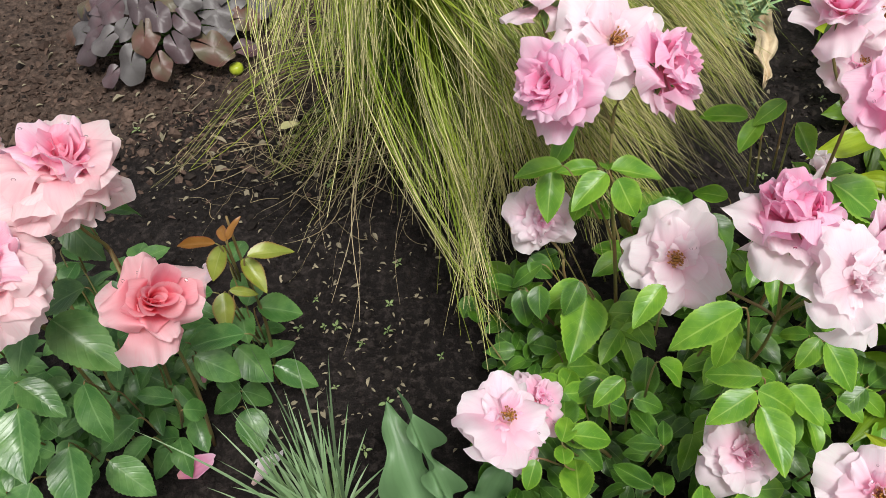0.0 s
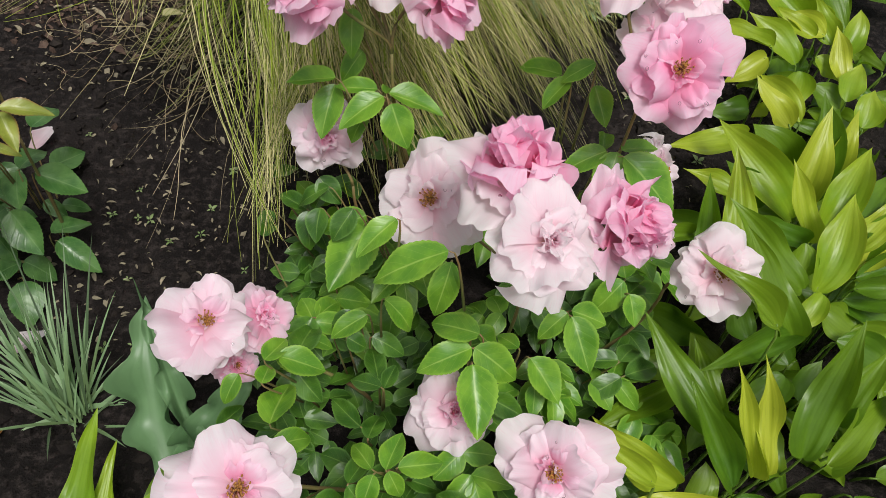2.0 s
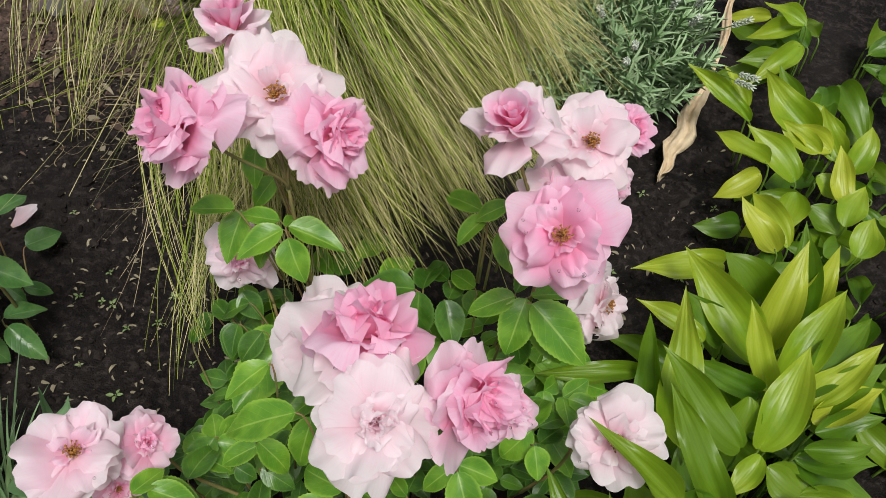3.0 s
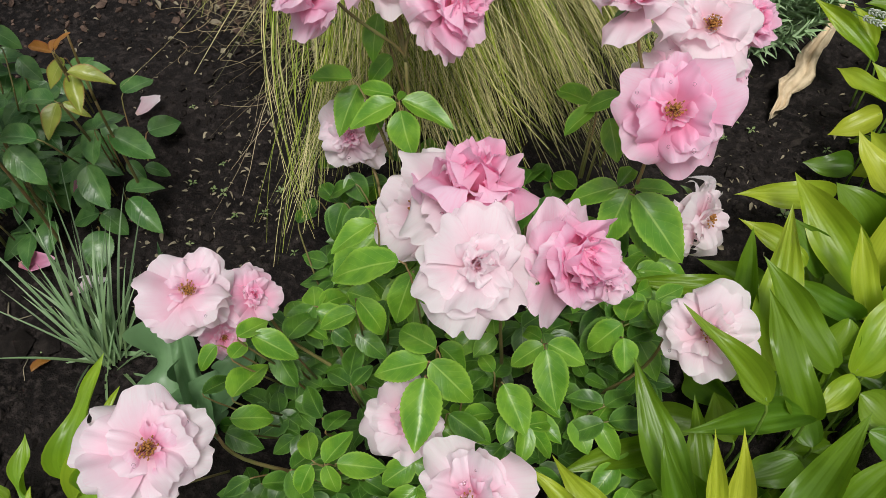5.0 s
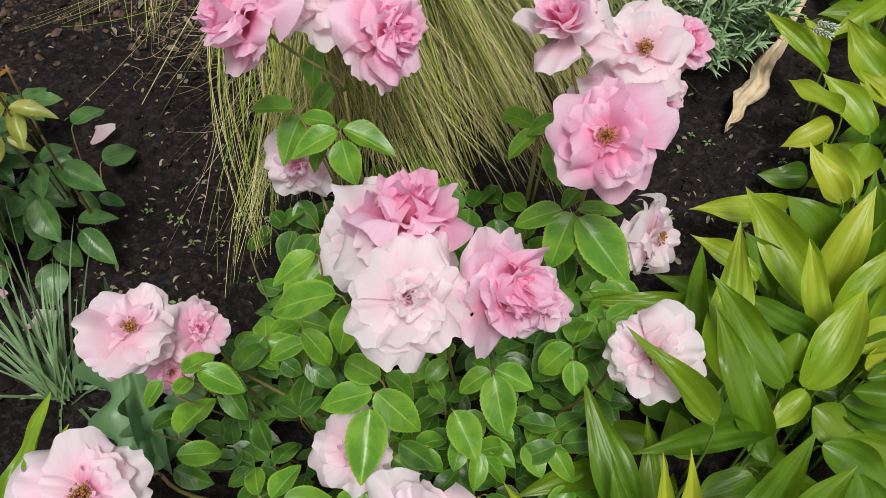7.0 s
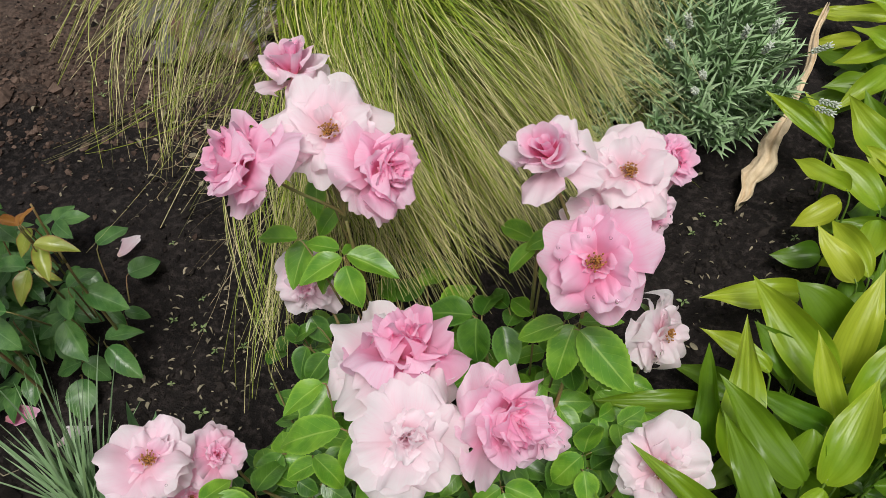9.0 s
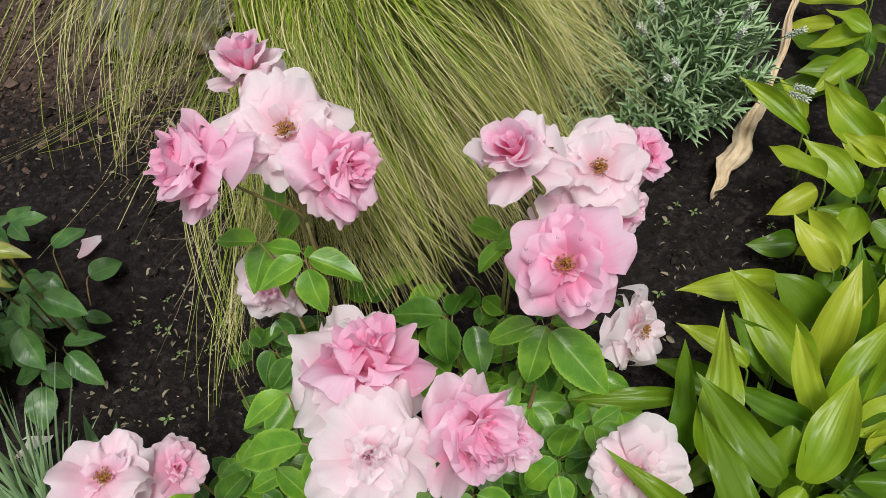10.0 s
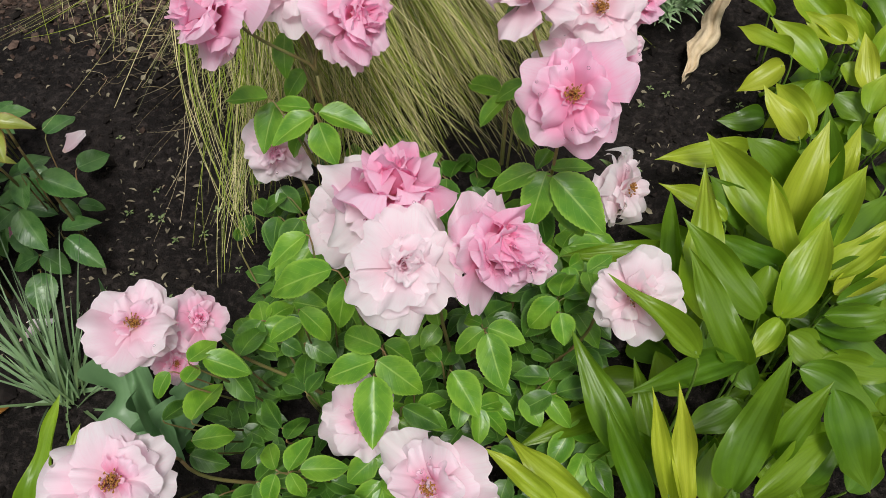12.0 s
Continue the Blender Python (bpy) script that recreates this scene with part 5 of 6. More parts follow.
blade(hosta_b, (0.725, 1.154, 0.078), (0.682, 1.206, 0.130), 0.0355)
blade(hosta_b, (0.751, 0.975, 0.078), (0.763, 1.012, 0.118), 0.0351)
blade(hosta_b, (0.724, 1.195, 0.078), (0.654, 1.221, 0.118), 0.0390)
blade(hosta_b, (0.658, 0.972, 0.050), (0.623, 1.005, 0.078), 0.0249, HOSTA_GREEN_SHADED)
for _k, _heart in enumerate(((0.66, 1.03, 0), (0.74, 1.12, 0), (0.8, 0.98, 0), (0.84, 1.12, 0))):
    rosette(hosta_b, 8, 0.08, 0.07, 30 + _k, 0.08, _heart)
hosta_c = thing("hosta", (0.72, 1.42, 0.0), HOSTA_WORDS + " beside the lavender", "hosta", "hostas")
blade(hosta_c, (0.656, 1.405, 0.090), (0.599, 1.313, 0.070), 0.0315)
blade(hosta_c, (0.659, 1.446, 0.100), (0.586, 1.470, 0.120), 0.0268)
blade(hosta_c, (0.653, 1.455, 0.090), (0.575, 1.426, 0.080), 0.0279)
blade(hosta_c, (0.610, 1.514, 0.060), (0.537, 1.507, 0.050), 0.0266)
blade(hosta_c, (0.653, 1.602, 0.060), (0.527, 1.576, 0.070), 0.0315)
blade(hosta_c, (0.656, 1.555, 0.100), (0.589, 1.556, 0.120), 0.0225)
rosette(hosta_c, 18, 0.12, 0.1, 3, 0.11)
hosta_d = thing("hosta", (0.03, 0.13, 0.0), "small upright " + HOSTA_WORDS, "hosta", "hostas")
blade(hosta_d, (-0.030, 0.206, 0.080), (-0.036, 0.284, 0.180), 0.0331, HOSTA_MID)
blade(hosta_d, (-0.002, 0.190, 0.070), (-0.025, 0.267, 0.150), 0.0258, HOSTA_MID)
blade(hosta_d, (-0.031, 0.167, 0.100), (-0.061, 0.201, 0.150), 0.0205, HOSTA_MID)
blade(hosta_d, (-0.056, 0.153, 0.120), (-0.103, 0.178, 0.160), 0.0205, HOSTA_MID)
blade(hosta_d, (0.024, 0.174, 0.100), (0.074, 0.247, 0.210), 0.0404, HOSTA_MID)
blade(hosta_d, (0.040, 0.163, 0.130), (0.053, 0.200, 0.170), 0.0174, HOSTA_MID)
blade(hosta_d, (0.014, 0.151, 0.150), (-0.002, 0.168, 0.170), 0.0114, HOSTA_MID)
blade(hosta_d, (0.109, 0.180, 0.140), (0.095, 0.222, 0.200), 0.0188, HOSTA_MID)
blade(hosta_d, (0.068, 0.171, 0.120), (0.083, 0.255, 0.200), 0.0266, HOSTA_MID)
rosette(hosta_d, 12, 0.1, 0.1, 4, 0.09)
hosta_e = thing("hosta", (-0.3, 0.1, 0.0), "low " + HOSTA_WORDS, "hosta", "hostas")
blade(hosta_e, (-0.272, 0.124, 0.160), (-0.167, 0.178, 0.205), 0.0346, HOSTA_MID)
blade(hosta_e, (-0.293, 0.160, 0.150), (-0.215, 0.214, 0.200), 0.0289, HOSTA_MID)
blade(hosta_e, (-0.263, 0.106, 0.160), (-0.190, 0.126, 0.180), 0.0245, HOSTA_MID)
blade(hosta_e, (-0.126, 0.114, 0.180), (-0.173, 0.135, 0.220), 0.0212, HOSTA_MID)
blade(hosta_e, (-0.459, 0.260, 0.100), (-0.402, 0.289, 0.180), 0.0204, HOSTA_MID)
blade(hosta_e, (-0.436, 0.240, 0.100), (-0.358, 0.283, 0.160), 0.0294, HOSTA_MID)
blade(hosta_e, (-0.409, 0.239, 0.060), (-0.349, 0.267, 0.100), 0.0263, HOSTA_MID)
blade(hosta_e, (-0.408, 0.186, 0.100), (-0.375, 0.252, 0.150), 0.0388, HOSTA_MID)
blade(hosta_e, (-0.426, 0.184, 0.100), (-0.270, 0.208, 0.160), 0.0337, HOSTA_MID)
blade(hosta_e, (-0.350, 0.157, 0.120), (-0.263, 0.201, 0.170), 0.0268, HOSTA_MID)
blade(hosta_e, (-0.388, 0.147, 0.120), (-0.345, 0.177, 0.200), 0.0149, HOSTA_MID)
rosette(hosta_e, 10, 0.1, 0.08, 5, 0.1)
rosette(hosta_e, 8, 0.07, 0.08, 6, 0.08, (-0.44, 0.2, 0))


# ---- feather grass ----
def ribbons(p, width, r):
    """Thin creased ribbons along lines of points."""
    count, segs = p.shape[:2]
    s = np.linspace(0, 1, segs)
    t = np.gradient(p, axis=1)
    t /= np.linalg.norm(t, axis=2)[:, :, None] + 1e-9
    side = np.cross(t, [0, 0, 1.0])
    side /= np.linalg.norm(side, axis=2)[:, :, None] + 1e-9
    up = np.cross(side, t)
    ww = width * (0.6 + 1.3 * r.uniform(0, 1, count) ** 2)[:, None, None] * (1 - 0.75 * s ** 2)[None, :, None]
    v = np.stack([p - side * ww * 0.5, p + up * ww * 0.35, p + side * ww * 0.5], 2).reshape(-1, 3)
    k = np.arange(count)[:, None, None] * segs * 3 + np.arange(segs - 1)[None, :, None] * 3 + np.arange(2)[None, None, :]
    k = k.ravel()
    f = np.stack([k, k + 1, k + 4, k + 3], 1)
    uv = np.broadcast_to(s[None, :, None], (count, segs, 3)).reshape(-1)
    return v, f, np.stack([np.full_like(uv, 0.5), uv], 1)


def strands(count, base, spread, seed, aims, width=0.0016, segs=15):
    """Fine arching strands that rise from a crown and fall outwards. aims: heading in degrees, spread, weight."""
    r = np.random.default_rng(seed)
    locks = 190
    w = np.array([a[2] for a in aims], float)
    pick = r.choice(len(aims), locks, p=w / w.sum())
    tuft = r.integers(0, locks, count)
    loose = np.where(r.uniform(0, 1, count) < 0.2, 2.4, 0.8)
    head = np.radians(np.array([a[0] for a in aims])[pick] + r.normal(0, 1, locks) * np.array([a[1] for a in aims])[pick])[tuft] + r.normal(0, 0.035, count) * loose
    reach = np.array([a[3] for a in aims])[pick][tuft]
    size = reach * r.uniform(0.78, 1.1, count) * r.uniform(0.8, 1.12, locks)[tuft]
    th0 = np.radians(r.uniform(44, 86, locks)[tuft] + r.normal(0, 3.5, count) * loose)
    th1 = np.radians(r.uniform(-84, -38, locks)[tuft] + r.normal(0, 5, count) * loose)
    s = np.linspace(0, 1, segs)
    th = th0[:, None] + (th1 - th0)[:, None] * s[None, :] ** (r.uniform(0.75, 1.25, locks)[tuft] + r.normal(0, 0.05, count))[:, None]
    wig = head[:, None] + (r.normal(0, 0.07, count) * loose)[:, None] * s[None, :] + r.normal(0, 0.18, locks)[tuft][:, None] * s[None, :] ** 2
    wig = wig + 0.045 * np.sin(r.uniform(4, 8, count)[:, None] * s[None, :] + r.uniform(0, 6.28, count)[:, None])
    step = size[:, None] / (segs - 1)
    dx, dy, dz = np.cos(th) * np.cos(wig) * step, np.cos(th) * np.sin(wig) * step, np.sin(th) * step
    a, d = r.uniform(0, 6.28, locks)[tuft] + r.normal(0, 0.15, count), (spread * np.sqrt(r.uniform(0, 1, locks)))[tuft] + r.normal(0, 0.005, count)
    x = (base[0] + d * np.cos(a))[:, None] + np.cumsum(dx, 1) - dx
    y = (base[1] + d * np.sin(a))[:, None] + np.cumsum(dy, 1) - dy
    z = 0.004 + np.cumsum(dz, 1) - dz
    z = np.maximum(z, 0.006 + 0.01 * r.uniform(0, 1, count)[:, None])
    p = np.stack([x, y, z], 2)
    return ribbons(p, width, r)


def quick_mesh(name, v, f, material, uv):
    me = bpy.data.meshes.new(name)
    me.vertices.add(len(v))
    me.vertices.foreach_set("co", v.astype(np.float32).ravel())
    me.loops.add(f.size)
    me.loops.foreach_set("vertex_index", f.astype(np.int32).ravel())
    me.polygons.add(len(f))
    me.polygons.foreach_set("loop_start", np.arange(0, f.size, 4, dtype=np.int32))
    me.polygons.foreach_set("use_smooth", np.ones(len(f), dtype=bool))
    layer = me.uv_layers.new(name="UVMap")
    layer.data.foreach_set("uv", uv.astype(np.float32)[f.ravel()].ravel())
    me.materials.append(material)
    me.update()
    me.validate()
    return me


# locks: tip, height of the arch, strands, looseness
LOCKS_A = [((-0.10, 0.66, 0.36), 0.50, 78, 0.6), ((-0.14, 0.72, 0.35), 0.48, 78, 0.5), ((-0.162, 0.627, 0.31), 0.47, 26, 0.3), ((-0.113, 0.60, 0.45), 0.56, 78, 0.5), ((-0.15, 0.585, 0.47), 0.58, 52, 0.45), ((-0.06, 0.72, 0.34), 0.50, 52, 0.8), ((-0.13, 0.80, 0.33), 0.47, 52, 0.8),
           ((-0.356, 0.669, 0.259), 0.26, 9, 0.3), ((-0.24, 0.74, 0.31), 0.46, 5, 0.7),
           ((0.035, 0.48, 0.15), 0.34, 26, 0.3), ((0.03, 0.52, 0.16), 0.35, 78, 0.45), ((0.045, 0.55, 0.16), 0.37, 52, 0.5), ((0.02, 0.66, 0.19), 0.36, 26, 0.5),
           ((0.065, 0.58, 0.17), 0.40, 52, 0.5), ((0.02, 0.60, 0.18), 0.37, 26, 0.6),
           ((0.10, 0.60, 0.19), 0.48, 182, 0.6), ((0.15, 0.62, 0.19), 0.50, 260, 0.6), ((0.20, 0.64, 0.19), 0.50, 286, 0.6), ((0.25, 0.67, 0.19), 0.50, 286, 0.6),
           ((0.29, 0.72, 0.20), 0.48, 260, 0.6), ((0.32, 0.80, 0.21), 0.47, 182, 0.6), ((0.12, 0.78, 0.26), 0.48, 130, 0.9),
           ((0.18, 0.82, 0.26), 0.48, 208, 0.9), ((0.26, 0.88, 0.26), 0.48, 208, 0.9), ((0.08, 0.94, 0.24), 0.44, 52, 1.0),
           ((0.16, 1.00, 0.26), 0.46, 156, 1.0), ((0.36, 0.84, 0.28), 0.50, 130, 0.6), ((0.38, 0.92, 0.28), 0.50, 104, 0.6), ((0.41, 0.86, 0.30), 0.52, 26, 0.4), ((0.43, 0.95, 0.28), 0.50, 52, 0.5), ((0.37, 0.80, 0.24), 0.49, 130, 0.6), ((0.41, 0.85, 0.27), 0.51, 156, 0.6), ((0.357, 0.72, 0.2), 0.50, 182, 0.5), ((0.376, 0.80, 0.21), 0.50, 156, 0.5),
           ((-0.10, 0.62, 0.20), 0.40, 16, 1.7), ((-0.03, 0.66, 0.14), 0.36, 26, 1.5), ((-0.20, 0.70, 0.22), 0.42, 9, 1.6), ((-0.14, 1.40, 0.24), 0.42, 156, 1.2)]
LOCKS_B = [((0.24, 0.90, 0.24), 0.48, 208, 0.9), ((0.31, 0.95, 0.25), 0.48, 208, 0.7), ((0.34, 1.03, 0.27), 0.46, 182, 0.7), ((0.34, 1.16, 0.28), 0.44, 182, 0.9),
           ((0.12, 0.92, 0.24), 0.44, 156, 0.9), ((0.24, 1.36, 0.24), 0.42, 156, 1.2), ((0.02, 1.48, 0.24), 0.42, 156, 1.3), ((0.37, 0.96, 0.27), 0.48, 52, 0.5), ((0.27, 0.78, 0.20), 0.50, 234, 0.6)]


def long_locks(base, seed, locks, width=0.0015, segs=17):
    """Long plumes that arch high over the bed before they droop."""
    r = np.random.default_rng(seed)
    s = np.linspace(0, 1, segs)[None, :, None]
    rows = []
    for tip, high, count, loose in locks:
        for group in range(max(1, count // 26)):
            k = min(26, count)
            p0 = np.array([base[0] + 0.12 * min(max((tip[0] - 0.07) / 0.06, 0.0), 1.0), base[1], 0.0]) + np.append(r.normal(0, 0.035, 2), 0) + r.normal(0, 0.008, (k, 3)) * [1, 1, 0]
            p3 = np.array(tip) + r.normal(0, 1, 3) * [0.022, 0.03, 0.03] * loose + r.normal(0, 1, (k, 3)) * [0.026, 0.028, 0.03] * loose * np.where(r.uniform(0, 1, (k, 1)) < 0.15, 1.6, 0.42)
            h = high * r.uniform(0.82, 1.12) + r.normal(0, 0.014, k)
            flat = (p3 - p0) * [1, 1, 0]
            turned = np.stack([-flat[:, 1], flat[:, 0], 0 * h], 1) * r.normal(0.0 - 3.0 * min(max(tip[0] - 0.09, 0.0), 0.12), 0.09)
            p1 = p0 + flat * r.uniform(0.15, 0.32) + turned + np.stack([0 * h, 0 * h, h], 1)
            p2 = p0 + flat * (r.uniform(0.5, 0.8) + r.normal(0, 0.03, k))[:, None] + turned + np.stack([r.normal(0, 0.02, k), r.normal(0, 0.02, k), h * 1.12], 1)
            q = [a[:, None, :] for a in (p0, p1, p2, p3)]
            part_way = r.uniform(0.84, 1.0, k)[:, None, None] * s
            sway = 0.022 * s * np.sin(r.uniform(4, 8) * s + r.uniform(0, 6.28, (1, 1, 3))) + 0.007 * s * np.sin(9 * s + r.uniform(0, 6.28, (k, 1, 3)))
            rows.append(sway * [1, 1, 0.3] + (1 - part_way) ** 3 * q[0] + 3 * (1 - part_way) ** 2 * part_way * q[1] + 3 * (1 - part_way) * part_way ** 2 * q[2] + part_way ** 3 * q[3])
    p = np.concatenate(rows)
    p[:, :, 2] = np.maximum(p[:, :, 2], 0.006)
    return ribbons(p, width, r)


def feather_grass(base, count, seed, aims, label, material, locks, **more):
    v, f, uv = strands(count, base, 0.07, seed, aims, **more)
    v2, f2, uv2 = long_locks(base, seed + 50, locks)
    v, f, uv = np.concatenate([v, v2]), np.concatenate([f, f2 + len(v)]), np.concatenate([uv, uv2])
    ob = new("feather_grass", quick_mesh("feather_grass", v - np.array([*base, 0]), f, material, uv))
    ob.location = (*base, 0)
    tagged(ob, label, "grass", "feather grasses", "stuff")


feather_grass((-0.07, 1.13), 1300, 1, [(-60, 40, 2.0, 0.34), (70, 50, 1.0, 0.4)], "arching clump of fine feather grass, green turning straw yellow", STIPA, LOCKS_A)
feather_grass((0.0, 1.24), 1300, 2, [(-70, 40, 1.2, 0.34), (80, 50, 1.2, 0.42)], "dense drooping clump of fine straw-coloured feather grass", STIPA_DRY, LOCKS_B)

# ---- lavender ----
def lavender(base, reach, stems, seed):
    r = np.random.default_rng(seed)
    bush = thing("lavender", (*base, 0), "grey-green lavender bush with pale flower spikes", "lavender")
    pieces = []
    kind = leaf_shape(80, 0.4, 0.2, 3, 5, 0.0, belly=0.4, point=0.6)
    for i in range(stems):
        a, d = r.uniform(0, 6.28), math.sqrt(r.uniform(0, 1))
        lean = Vector((math.cos(a) * d, math.sin(a) * d, 0))
        foot = Vector((*base, 0)) + lean * reach * 0.35
        top = Vector((*base, 0)) + lean * reach + Vector((0, 0, 0.24 * (1 - 0.55 * d * d) * r.uniform(0.8, 1.1)))
        pts = arc(foot, foot + Vector((0, 0, 0.06)), top - Vector((0, 0, 0.05)) - lean * 0.03, top, 12)
        v, f = tube(pts, 0.0014, 0.0008, 4)
        pieces.append((v, f, np.zeros((len(v), 2))))
        for j in range(3, 12):
            p = Vector(pts[j])
            way = Vector(pts[j] - pts[j - 1]).normalized()
            across = way.orthogonal().normalized()
            for k in range(4):
                o = Matrix.Rotation(k * math.pi / 2 + j * 0.8 + r.uniform(-0.3, 0.3), 3, way) @ across
                tip = p + (o * r.uniform(0.3, 0.7) + way * 1.2) * r.uniform(0.018, 0.036)
                v, f, uv = kind
                pieces.append((moved(v, frame_of(p, tip, 0.0042, way)), f, uv))
    v, f, uv = joined(pieces)
    part("foliage", make_mesh("foliage", v - np.array([*base, 0]), f, LAVENDER, uv), bush, label="narrow silvery green leaves", kind="stuff")
    return bush


def spike(bush, foot, top):
    o = np.array(bush.location)
    line = arc(foot, Vector(foot).lerp(Vector(top), 0.4) + Vector((0, 0, 0.02)), Vector(foot).lerp(Vector(top), 0.8), top, 8)
    v, f = tube(line - o, 0.0009, 0.0007, 4)
    stalk = part("flower_stalk", make_mesh("flower_stalk", v, f, SEPAL), bush)
    way = Vector(line[-1] - line[-3]).normalized()
    across = way.orthogonal().normalized()
    pieces = []
    for ring in range(6):
        p = Vector(line[-1]) - way * 0.006 * ring
        for k in range(5):
            q = Matrix.Rotation(k * 1.257 + ring * 0.6, 3, way) @ across
            v, f = tube([p, p + q * 0.003 + way * 0.002, p + q * 0.0045 + way * 0.006], 0.0014, 0.0009, 5)
            pieces.append((v - o, f, np.zeros((len(v), 2))))
    v, f, _ = joined(pieces)
    part("flower_spike", make_mesh("flower_spike", v, f, SPIKE), stalk, label="pale unopened lavender spike")


bush = lavender((0.322, 1.29), 0.195, 340, 4)
spike(bush, (0.402, 1.225, 0.088), (0.404, 1.053, 0.270))
spike(bush, (0.416, 1.265, 0.088), (0.440, 1.152, 0.280))
spike(bush, (0.430, 1.275, 0.088), (0.476, 1.177, 0.280))
spike(bush, (0.399, 1.221, 0.088), (0.399, 1.043, 0.250))
spike(bush, (0.429, 1.259, 0.088), (0.473, 1.138, 0.270))
spike(bush, (0.460, 1.311, 0.088), (0.549, 1.268, 0.200))
spike(bush, (0.471, 1.280, 0.088), (0.578, 1.190, 0.160))
spike(bush, (0.470, 1.277, 0.088), (0.575, 1.183, 0.150))
spike(bush, (0.378, 1.255, 0.088), (0.346, 1.127, 0.260))
spike(bush, (0.387, 1.254, 0.088), (0.366, 1.125, 0.300))

# ---- heuchera ----
def lobed_leaf(seed):
    r = np.random.default_rng(seed)
    ph = r.uniform(0, 6.28)
    rings, spokes = 6, 28
    verts, uvs, faces = [(0, 0, 0)], [(0.5, 0.0)], []
    for i in range(1, rings + 1):
        q = i / rings
        for j in range(spokes):
            a = -math.pi / 2 + 0.1 + (2 * math.pi - 0.2) * j / (spokes - 1)
            edge = 1 + 0.035 * math.cos(7 * (a - math.pi / 2)) + 0.03 * math.cos(23 * a)
            rad = q * 0.5 * (edge if i == rings else 1 + (edge - 1) * q)
            z = 0.09 * math.sin(3 * a + ph) * q * q + 0.008 * math.sin(7 * (a - math.pi / 2)) * q - 0.12 * q * q + 0.05 * q
            verts.append((0.74 * rad * math.cos(a), rad * math.sin(a), z))
            uvs.append((0.5 + 0.5 * math.cos(3.5 * (a - math.pi / 2)) * q * 0.5, q))
    for j in range(spokes - 1):
        faces.append((0, 1 + j, 2 + j))
        for i in range(rings - 1):
            k = 1 + i * spokes + j
            faces.append((k, k + spokes, k + spokes + 1, k + 1))
    return make_mesh("leaf", verts, faces, LEAF_PURPLE, uvs)


LOBED = [lobed_leaf(s) for s in range(4)]


def heuchera(base):
    plant = thing("heuchera", (*base, 0), "low heuchera with rounded dusky purple leaves", "heuchera")
    r = random.Random(11)
    o = Vector((*base, 0))
    for i in range(64):
        a = i * 2.4
        d = 0.185 * math.sqrt((i + 0.5) / 64)
        c = o + Vector((math.cos(a) * d, math.sin(a) * d * 0.85, 0.15 - 0.0018 * i + r.uniform(-0.012, 0.012)))
        out = Vector((math.cos(a) * (0.15 + 3 * d), math.sin(a) * (0.15 + 3 * d) - 0.35 + r.uniform(-0.4, 0.4), 1.0)).normalized()
        s = r.uniform(0.045, 0.078)
        m = Matrix.Translation(c - o) @ out.to_track_quat("Z", "Y").to_matrix().to_4x4() @ Matrix.Rotation(a - 1.57, 4, "Z") @ Matrix.Diagonal((s, s, s, 1))
        part("leaf", r.choice(LOBED), plant, m, r.choice((LEAF_PURPLE, LEAF_PURPLE, LEAF_MAUVE, LEAF_BROWN)))
        v, f = tube(arc(c, c - Vector((0, 0, 0.03)), o.lerp(c, 0.4), o, 5) - np.array(o), 0.0012, 0.002, 4)
        part("leaf_stalk", make_mesh("leaf_stalk", v, f, SEPAL), plant)


heuchera((-0.545, 1.28))

# ---- grass tuft ----
def grass_tuft(base):
    plant = thing("grass_tuft", (*base, 0), "grey-green tuft of upright narrow grass blades in soil", "grass tuft")
    r = np.random.default_rng(21)
    for i in range(90):
        low = i % 4 == 0
        far = i % 12 == 1
        head = math.radians(r.uniform(-60, 240) if low else r.normal(128, 34))
        lift = math.radians(r.uniform(10, 40) if low else r.uniform(48, 80))
        size = r.uniform(0.05, 0.1) if low else r.uniform(0.18, 0.25) if far else r.uniform(0.06, 0.17)
        s = np.linspace(0, 1, 9)
        th = lift - (0.7 if low else 0.45) * r.uniform(0.2, 1.3) * s ** 1.6
        step = size / 8
        p = np.stack([np.cumsum(np.cos(th) * math.cos(head) * step), np.cumsum(np.cos(th) * math.sin(head) * step), np.cumsum(np.sin(th) * step)], 1)
        p += np.array([r.normal(0, 0.012), r.normal(0, 0.009), 0.0])
        side = np.array([-math.sin(head + r.normal(0, 0.5)), math.cos(head), 0.0])
        w = (0.0022 * r.uniform(0.6, 1.3) * (1 - s ** 2.5) * (0.55 + 0.45 * np.minimum(1, s * 4)))[:, None]
        v = np.stack([p - side * w, p + [0, 0, -0.0008], p + side * w], 1).reshape(-1, 3)
        f = [(3 * k + j, 3 * k + j + 1, 3 * k + j + 4, 3 * k + j + 3) for k in range(8) for j in range(2)]
        part("blade", make_mesh("blade", v, f, TUFT, np.stack([np.full(27, 0.5), np.repeat(s, 3)], 1)), plant)


grass_tuft((-0.128, 0.348))

# ---- tulip leaves ----
WAVY = []
for _s in range(3):
    _v, _f, _u = hosta_shape(43 + _s, 0.25, 0.25, 0, 0.1, 0.5, 0.75, 17, 48, 0.15)
    WAVY.append(make_mesh("leaf", _v, _f, TULIP, _u))
tulip = thing("tulip_plant", (0.01, 0.33, 0.0), "broad wavy blue-green tulip leaves without a flower", "tulip")
blade(tulip, (0.009, 0.311, 0.020), (-0.065, 0.432, 0.140), 0.0578, TULIP, WAVY, (0.1, -0.9, 1.0))
blade(tulip, (0.016, 0.323, 0.020), (0.079, 0.381, 0.130), 0.0452, TULIP, WAVY, (0.1, -0.9, 1.0))
